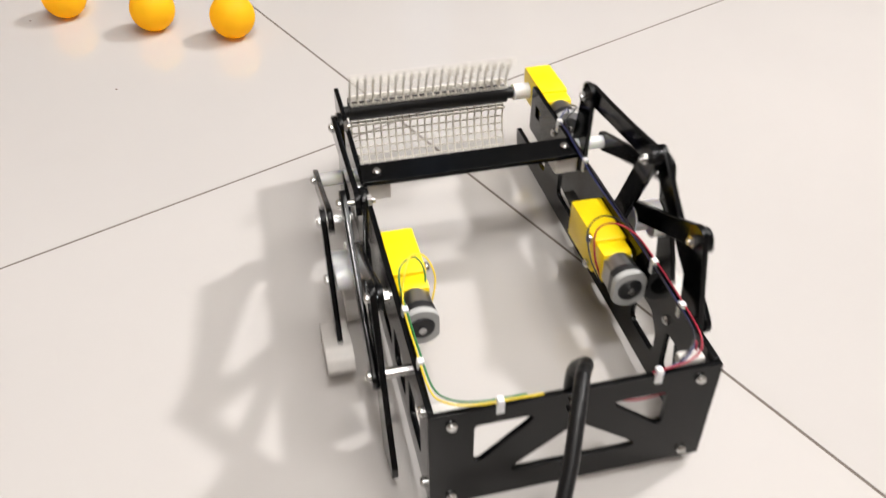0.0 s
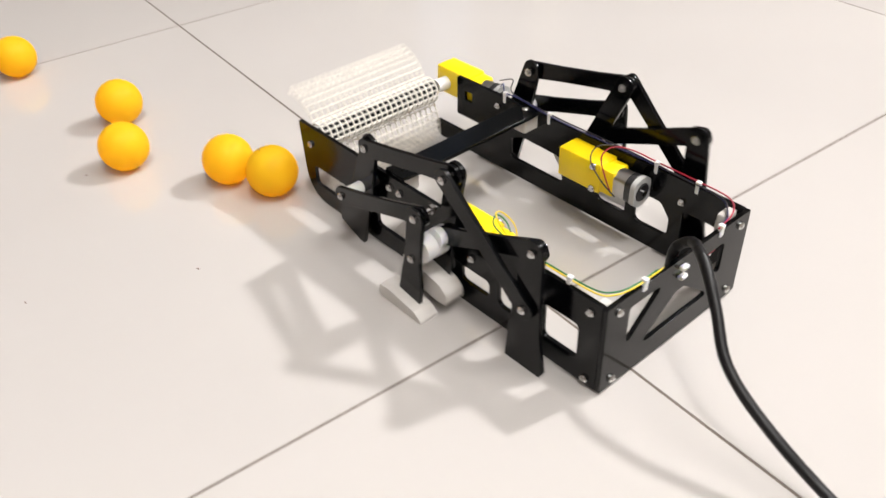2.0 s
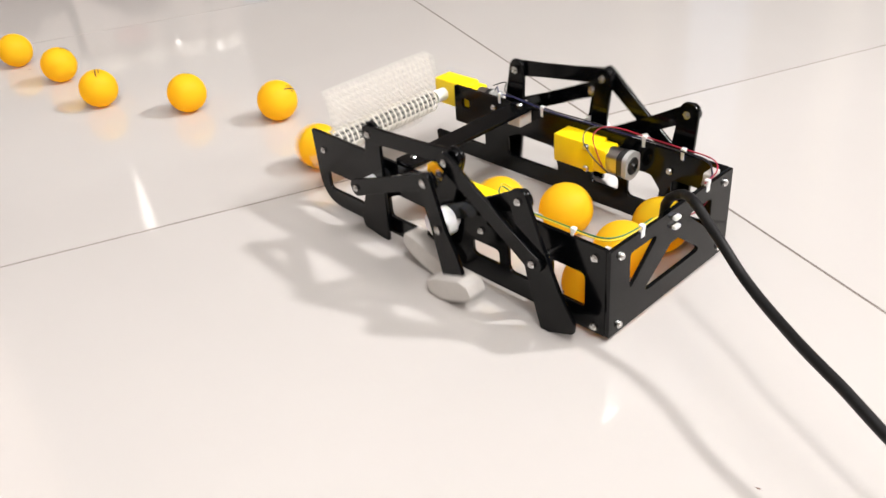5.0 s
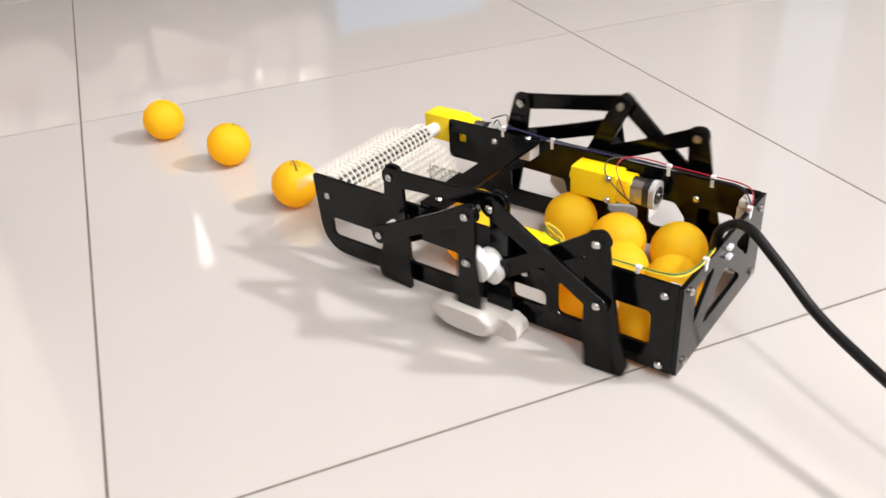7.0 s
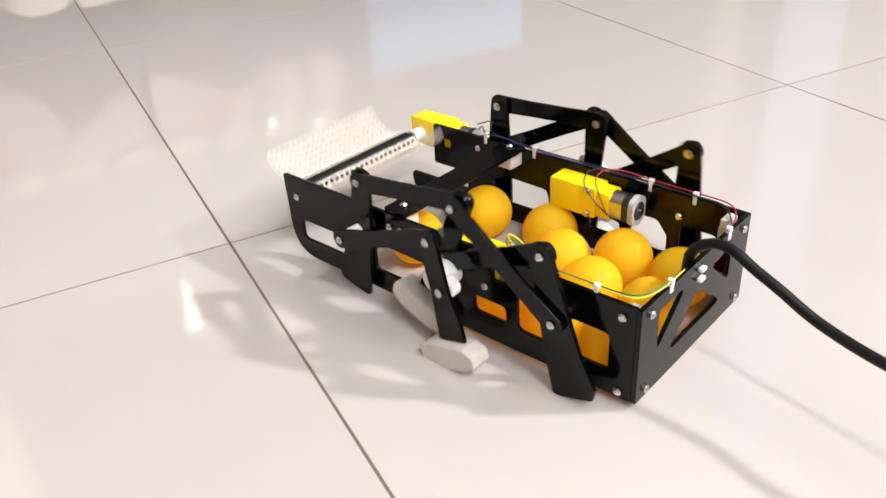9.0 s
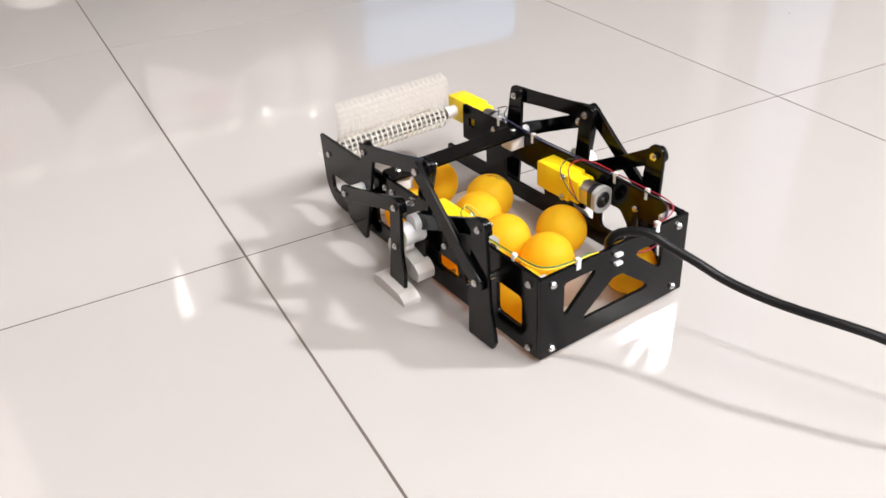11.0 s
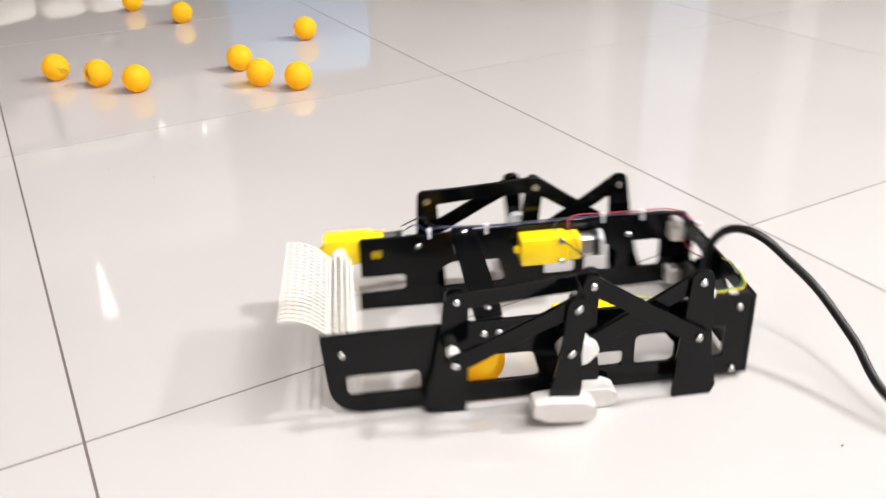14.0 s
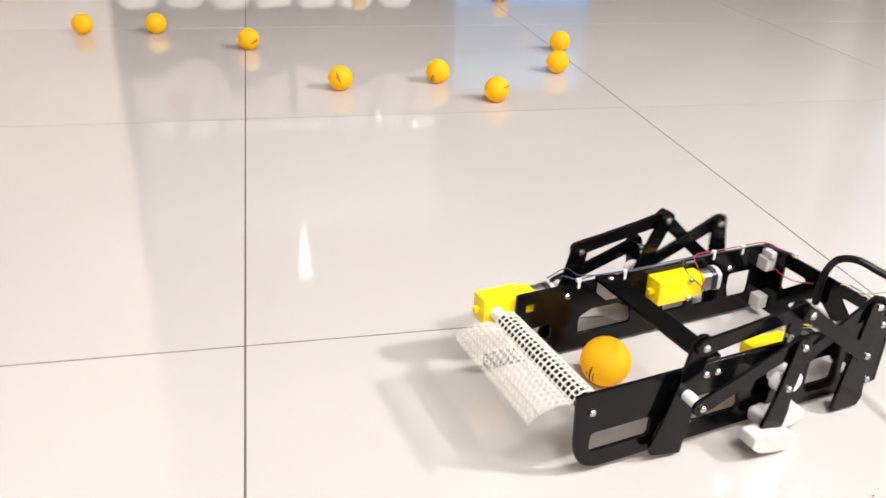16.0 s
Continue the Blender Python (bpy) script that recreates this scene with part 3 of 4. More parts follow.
def motor(robot, name, sx, x0, x1, y0, z0, flip=1, words=""):
    """A yellow geared motor: gearbox from y0 back by 47 mm, then the steel can."""
    lo, hi = sorted((x0, x1))
    bm = bmesh.new()
    box(bm, (lo / 1000, (y0 - 37) / 1000, z0 / 1000), (hi / 1000, y0 / 1000, (z0 + 22.5) / 1000), 0.0012)
    box(bm, ((lo + 0.6) / 1000, (y0 - 48) / 1000, (z0 + 1.5) / 1000), ((hi - 0.6) / 1000, (y0 - 36) / 1000, (z0 + 21) / 1000), 0.002)
    xm = (lo + hi) / 2
    box(bm, ((xm - 2.5) / 1000, y0 / 1000 - 0.0005, (z0 + 8.7) / 1000), ((xm + 2.5) / 1000, (y0 + 4.5) / 1000, (z0 + 13.7) / 1000), 0.0008)
    gear = part("gearbox", smooth(bm), YELLOW, robot, words or "yellow plastic gearbox")
    bm = bmesh.new()
    zc = z0 + 11.2
    cyl(bm, (xm / 1000, (y0 - 47) / 1000, zc / 1000), (xm / 1000, (y0 - 64) / 1000, zc / 1000), 0.0098, 28)
    for v in bm.verts:
        v.co.x = min(max(v.co.x, (xm - 7.6) / 1000), (xm + 7.6) / 1000)
    part("motor_can", smooth(bm), CAN, gear, "steel motor can")
    def band(near, far, radius, cut, r2=None):
        ring = cyl(bmesh.new(), (xm / 1000, (y0 - near) / 1000, zc / 1000), (xm / 1000, (y0 - far) / 1000, zc / 1000), radius, 28, r2)
        for v in ring.verts:
            v.co.x = min(max(v.co.x, (xm - cut) / 1000), (xm + cut) / 1000)
        return smooth(ring)
    part("end_cap", band(57, 62.5, 0.0103, 8.1), CAP, gear, "black nylon end cap")
    part("strap_ring", band(62.2, 66, 0.0108, 8.8), STRAP, gear, "pale grey plastic strap round the motor's end")
    part("end_disc", band(65.9, 66.7, 0.0068, 9, 0.0060), CAP, gear, "black disc on the motor's end")
    bm = bmesh.new()
    cyl(bm, (xm / 1000, (y0 - 66.6) / 1000, zc / 1000), (xm / 1000, (y0 - 68.3) / 1000, zc / 1000), 0.0021, 12)
    part("motor_shaft", smooth(bm), STEEL, gear)
    for yy, zz in ((-31.5, 2.6), (-31.5, 19.9)):
        fix(gear, (lo - 0.2 if sx > 0 else hi + 0.2, y0 + yy, z0 + zz), (-sx, 0, 0))
    return gear


def robot_body():
    robot = thing("walking_robot", "black acrylic six-legged ball-collecting robot with yellow motors", "robot")
    z0, z1 = 6.3, 69.3
    holes = [rounded(rect(225.5, 20.5, 275, 36.5), 4), rounded([(145, 21), (200, 21), (200, 37), (188, 43), (150, 42)], 4),
             rounded(rect(88, 23, 113, 35), 4), rounded([(52, 22), (80, 22), (80, 46), (60, 46), (52, 36)], 5), rounded(rect(17, 22, 43, 47), 4), rounded(rect(89, 51, 98, 59), 0.8)]
    left = sheet("side_plate", rounded([(1.7, z0), (286, z0), (289, z1), (1.7, z1)], [1, 26, 1.5, 1], 8), holes, TH / 1000, FLAT_YZ, (-PX / 1000, 0, 0))
    lp = part("side_plate", left, ACRYLIC, robot)
    right_out = [(1.7, z0), (286, z0), (287.5, 21), (226, 21), (226, 36), (261, 36), (260, z1), (1.7, z1)]
    right = sheet("side_plate", rounded(right_out, [1, 24, 3, 4, 4, 2, 2, 1], 8), holes[1:] + [rounded(rect(243, 51, 251.5, 59), 0.8)], TH / 1000, FLAT_YZ, (PX / 1000, 0, 0))
    rp = part("side_plate", right, ACRYLIC, robot)
    cut = [rounded([(-47, 59), (-17, 59), (-47, 31)], 3), rounded([(-33, 22), (35, 22), (5, 45), (-3, 45)], 3), rounded([(14, 57), (43, 57), (43, 33)], 3)]
    rear = sheet("rear_panel", rounded(rect(-67.2, z0, 67.2, z1), 1), cut, TH / 1000, FLAT_XZ, (0, 0.0, 0))
    back = part("rear_panel", rear, ACRYLIC, robot)
    bar = sheet("crossbar", rounded([(-66, 170), (-52, 169), (52, 169), (66, 170), (66, 188), (-66, 188)], 1.5), (), TH / 1000, FLAT_XY, (0, 0, 0.0709))
    cross = part("crossbar", bar, ACRYLIC, robot)
    for sx in (-1, 1):
        bm = bmesh.new()
        box(bm, (sx * 0.064 - sx * 0.014, 0.172, 0.0575), (sx * 0.0641, 0.186, 0.0693), 0.001) if sx > 0 else box(bm, (-0.0641, 0.172, 0.0575), (-0.050, 0.186, 0.0693), 0.001)
        part("bracket", bm, PRINT, robot, "white printed corner bracket")
        for zc in (16, 55):
            bm = bmesh.new()
            lo, hi = sorted((sx * 64.1, sx * 52))
            box(bm, (lo / 1000, 0.0018, (zc - 6) / 1000), (hi / 1000, 0.0125, (zc + 7) / 1000), 0.001)
            part("bracket", bm, PRINT, robot, "white printed corner bracket")
        plate = lp if sx < 0 else rp
        for y, z in ((9.6, 61.4), (9.6, 10.9), (172.5, 60.2), (182.5, 60.2), (103.5, 44.8)):
            fix(plate, (sx * 67.2, y, z), (sx, 0, 0))
        for y, z in ((44.3, 53.5), (214, 60)):
            fix(plate, (sx * 64.2, y, z), (-sx, 0, 0))
        for z in (62.4, 12.2):
            fix(back, (sx * 57.2, -1.5, z), (0, -1, 0))
        fix(cross, (sx * 57, 178.2, 72.4), (0, 0, 1))
    fix(lp, (-67.2, 275.9, 54.3), (-1, 0, 0))
    for z in (63.5, 56.8):
        bm = bmesh.new()
        box(bm, (-0.0045, -0.0050, (z - 1.4) / 1000), (0.0015, -0.0015, (z + 1.4) / 1000), 0.0009)
        part("cable_tie", bm, NYLON, robot, "white nylon cable tie head")
    motor(robot, "drive_motor", 1, 46, 64.1, 135, 42.5)
    motor(robot, "drive_motor", -1, -46, -64.1, 133, 42.5)
    motor(robot, "brush_motor", 1, 67.4, 86, 288, 46.5, words="yellow plastic gearbox of the brush motor")
    bm = bmesh.new()
    cyl(bm, (0.056, 0.277, 0.0565), (0.068, 0.277, 0.0565), 0.0055, 20)
    part("coupling", smooth(bm), NYLON, robot, "white nylon shaft coupling")
    for sx in (-1, 1):                      # fixed spacers and crank hubs' bearings
        bm = bmesh.new()
        (fy, fz), (ry, rz) = SIDES[sx]["front"], SIDES[sx]["rear"]
        cyl(bm, (sx * 0.0672, fy / 1000, fz / 1000), (sx * (0.0885 if sx < 0 else 0.0941), fy / 1000, fz / 1000), 0.0042, 18)
        part("spacer", smooth(bm), NYLON, robot, "white nylon spacer tube")
        fix(robot, (sx * (91.6 if sx < 0 else 97.2), fy, fz), (sx, 0, 0))
        fix(robot, (sx * 84.8, ry, rz), (sx, 0, 0))
        bm = bmesh.new()
        cyl(bm, (sx * 0.0672, ry / 1000, rz / 1000), (sx * 0.0848, ry / 1000, rz / 1000), 0.0026, 14)
        part("pivot_pin", smooth(bm), STEEL, robot)
    wires(robot)
    return robot


def wires(robot):
    def run(mat, words, pts, r=0.0005):
        part("wire", tube(bmesh.new(), [[c / 1000 for c in p] for p in pts], r, 6), mat, robot, words)
    run(WIRE_BLUE, "dark blue wire", [(77, 224, 68), (72, 216, 75), (64, 206, 74), (63, 190, 75), (62.5, 165, 73), (62, 140, 72.5), (62.5, 110, 72.4), (63, 75, 72.4), (63, 40, 72), (61, 16, 72), (52, 5, 70), (36, -1, 71.5)])
    run(WIRE_BLACK, "thin black wire", [(78, 226, 72), (76, 210, 79), (68, 204, 76), (64, 192, 75), (63.6, 150, 73), (63.5, 110, 73.4), (63.4, 75, 73), (62, 40, 72.6), (60, 14, 73), (48, 3, 71)])
    run(WIRE_RED, "thin red wire", [(48, 88, 45), (44, 92, 60), (46, 98, 72), (54, 96, 77), (62, 86, 76), (64.5, 66, 74), (64.6, 40, 73.4), (62, 12, 74), (54, 3, 71), (33, -1, 71.8)])
    run(WIRE_RED, "thin red wire", [(60, 12, 72), (58, 6, 62), (50, 4, 52), (30, 3, 50), (8, 3, 58)])
    run(WIRE_BLACK, "thin black wire", [(46, 84, 47), (43, 95, 57), (45, 106, 67), (53, 108, 73), (61, 100, 74), (64, 90, 73)])
    run(WIRE_YELLOW, "yellow wire", [(-47, 84, 50), (-43, 90, 64), (-46, 98, 72), (-54, 96, 76), (-60, 84, 74), (-64, 66, 72), (-64.3, 40, 72), (-63.5, 12, 72), (-58, 3.5, 71.6), (-46, -0.5, 71.8), (-26, -1, 71.8), (-16, 1, 69)])
    run(WIRE_GREEN, "green wire", [(-50, 84, 56), (-48, 92, 68), (-52, 97, 74), (-60, 92, 74), (-63, 80, 72.6), (-63.2, 60, 72), (-63, 36, 72.2), (-62, 13, 72.4), (-56, 4.5, 72), (-44, 0.5, 72.2), (-24, 0, 72.2)])
    for x, y, z, w in ((63.5, 205, 73, 0), (63.5, 160, 72.6, 0), (64, 66, 73, 0), (63.5, 34, 72.6, 0), (-64, 62, 72.2, 0), (-64, 28, 72.2, 0), (-36, -1, 71.8, 1), (36, -1, 71.5, 1)):
        bm = bmesh.new()
        box(bm, (-0.0016, -0.0018, -0.0012), (0.0016, 0.0018, 0.0020), 0.0006)
        box(bm, (-0.0018, -0.0012, -0.0065), (-0.0010, 0.0012, 0.0) if not w else (0.0018, 0.0012, 0.0), 0.0002)
        ob = part("cable_tie", bm, NYLON, robot, "small white cable tie")
        ob.location = (x / 1000, y / 1000, z / 1000)
    bm = bmesh.new()
    box(bm, (0.050, 0.0045, 0.0625), (0.062, 0.011, 0.0685), 0.0012)
    part("connector", bm, PRINT, robot, "pale wire connector block")


def leg_parts(robot):
    """The legs, links and cranks of both sides, as parts that move on the robot."""
    made = []
    bm = bmesh.new()
    cyl(bm, (-0.0045, 0, 0), (0.0045, 0, 0), 0.0085, 28)
    cyl(bm, (-0.004, 0.0085, 0), (0.004, 0.0085, 0), 0.0065, 22)
    hub = bpy.data.meshes.new("crank")
    smooth(bm).to_mesh(hub)
    bm.free()
    hub.materials.append(NYLON)
    for sx, turn in ((-1, LEFT_TURN), (1, RIGHT_TURN)):
        q = SIDES[sx]
        off = 7.6 if sx > 0 else 2.0
        end_leg = {"f": sheet("end_leg", leg_outline(q["arm_f"], 50), (), 0.003, FLAT_YZ), "r": sheet("end_leg", [(u, -v) for u, v in leg_outline(q["arm_r"], q["rear_reach"])], (), 0.003, FLAT_YZ)}
        link = {n: sheet("link", link_outline(n, 6.6, 5.6), (), 0.003, FLAT_YZ) for n in {q["rock_f"], q["rock"], q["link_f"], q["link_r"]}}
        mid = {"o": sheet("middle_leg", mid_outline(q["top_out"], 81), (), 0.003, FLAT_YZ), "i": sheet("middle_leg", mid_outline(q["top"], q["inner_reach"]), (), 0.003, FLAT_YZ)}
        foot = {"o": foot_mesh(81), "i": foot_mesh(q["inner_reach"])}
        for me in (*end_leg.values(), *link.values(), *mid.values()):
            me.materials.append(ACRYLIC)
        for me in foot.values():
            me.materials.append(PRINT)

        def add(name, me, x, a, b, words=""):
            ob = part(name, me, None, robot, words)
            made.append((ob, sx * (x + off), a, b, turn, sx))
            return ob
        f = add("front_leg", end_leg["f"], 71.4, q["front"], "f0")
        r = add("rear_leg", end_leg["r"], 78.0 if sx < 0 else 71.4, q["rear"], "r0")
        o = add("middle_leg", mid["o"], 91.5, "m0", "po")
        i = add("middle_leg", mid["i"], 71.4, "c", "pi")
        for leg, key in ((o, "o"), (i, "i")):
            part("foot", foot[key], None, leg, "white nylon shoe").location = (sx * (0.0015 if key == "o" else 0.0055), 0, 0)
        add("rocker_link", link[q["rock_f"]], 88.0, q["front"], "m0")
        add("rocker_link", link[q["rock"]], 81.2 if sx < 0 else 77.8, q["rear"], "c")
        add("coupler_link", link[q["link_f"]], 74.6, "f0", "c")
        add("coupler_link", link[q["link_r"]], 74.6, "pi", "r0")
        add("crank", hub, 85.0, q["crank"], "po", "white nylon crank hub")
        add("crank", hub, 77.0, q["crank"], "pi", "white nylon crank hub")
        for leg, place in ((f, (sx * 4.7, q["arm_f"], 0)), (r, (sx * (1.6 if sx < 0 else 4.7), q["arm_r"], 0)), (o, (sx * 1.6, 0, 0)), (o, (sx * 1.6, q["top_out"], 0)), (i, (sx * (11.4 if sx < 0 else 8), 0, 0)), (i, (sx * 1.6, q["top"], 0))):
            fix(leg, place, (sx, 0, 0))
        for leg, x0, x1, y in ((f, -1, 5, q["arm_f"]), (r, -5 if sx < 0 else -1, 1.7 if sx < 0 else 5, q["arm_r"]), (o, -11, 2, 0), (i, -1, 11 if sx < 0 else 8, 0)):
            bm = bmesh.new()
            cyl(bm, (sx * x0 / 1000, y / 1000, 0), (sx * x1 / 1000, y / 1000, 0), 0.0017, 12)
            part("pin", smooth(bm), STEEL, leg)
        for leg, x, y in ((f, -1.6, q["arm_f"]), (r, -5 if sx < 0 else -1.6, q["arm_r"]), (i, -1.6, 0), (o, -11.6, 0)):
            fix(leg, (sx * x, y, 0), (-sx, 0, 0), NUT)
    return made


def net_flap(sign):
    """One flap of knotted net: strands along and across, trailing in a gentle curve."""
    bm = bmesh.new()

    def spot(s):
        return Vector((0, sign * (0.0088 + 0.92 * s - 0.25 * s * s / 0.046), 0.001 + 0.34 * s * s / 0.046))
    for k in range(7):
        p = spot(0.004 + 0.0070 * k)
        cyl(bm, (-0.058, p.y, p.z), (0.050, p.y, p.z), 0.00062, 5)
    for k in range(22):
        x = -0.058 + 0.00514 * k
        for q in range(5):
            a, b = spot(0.0092 * q), spot(0.0092 * (q + 1))
            cyl(bm, (x, a.y, a.z), (x, b.y, b.z), 0.00068, 5)
    return bm


def net_sleeve():
    """Net wound round the brush core."""
    bm = bmesh.new()
    r = 0.0100
    for k in range(10):                    # all but the upper third
        a = math.pi * (0.85 + 1.3 * k / 9)
        cyl(bm, (-0.058, r * math.cos(a), r * math.sin(a)), (0.050, r * math.cos(a), r * math.sin(a)), 0.0007, 5)
    for k in range(22):
        x = -0.058 + 0.00514 * k
        for q in range(9):
            a, b = math.pi * (0.85 + 1.3 * q / 9), math.pi * (0.85 + 1.3 * (q + 1) / 9)
            cyl(bm, (x, r * math.cos(a), r * math.sin(a)), (x, r * math.cos(b), r * math.sin(b)), 0.0007, 5)
    return bm


def brush_part(robot):
    bm = bmesh.new()
    cyl(bm, (-0.0642, 0, 0), (0.056, 0, 0), 0.004, 20)
    cyl(bm, (-0.059, 0, 0), (0.051, 0, 0), 0.0062, 24)
    core = part("brush", smooth(bm), RUBBER, robot, "black brush core rod")
    part("net_sleeve", net_sleeve(), NET, core, "cream net wound round the core")
    for sign in (1, -1):
        part("net_flap", net_flap(sign), NET, core, "cream knotted net flap")
    return core


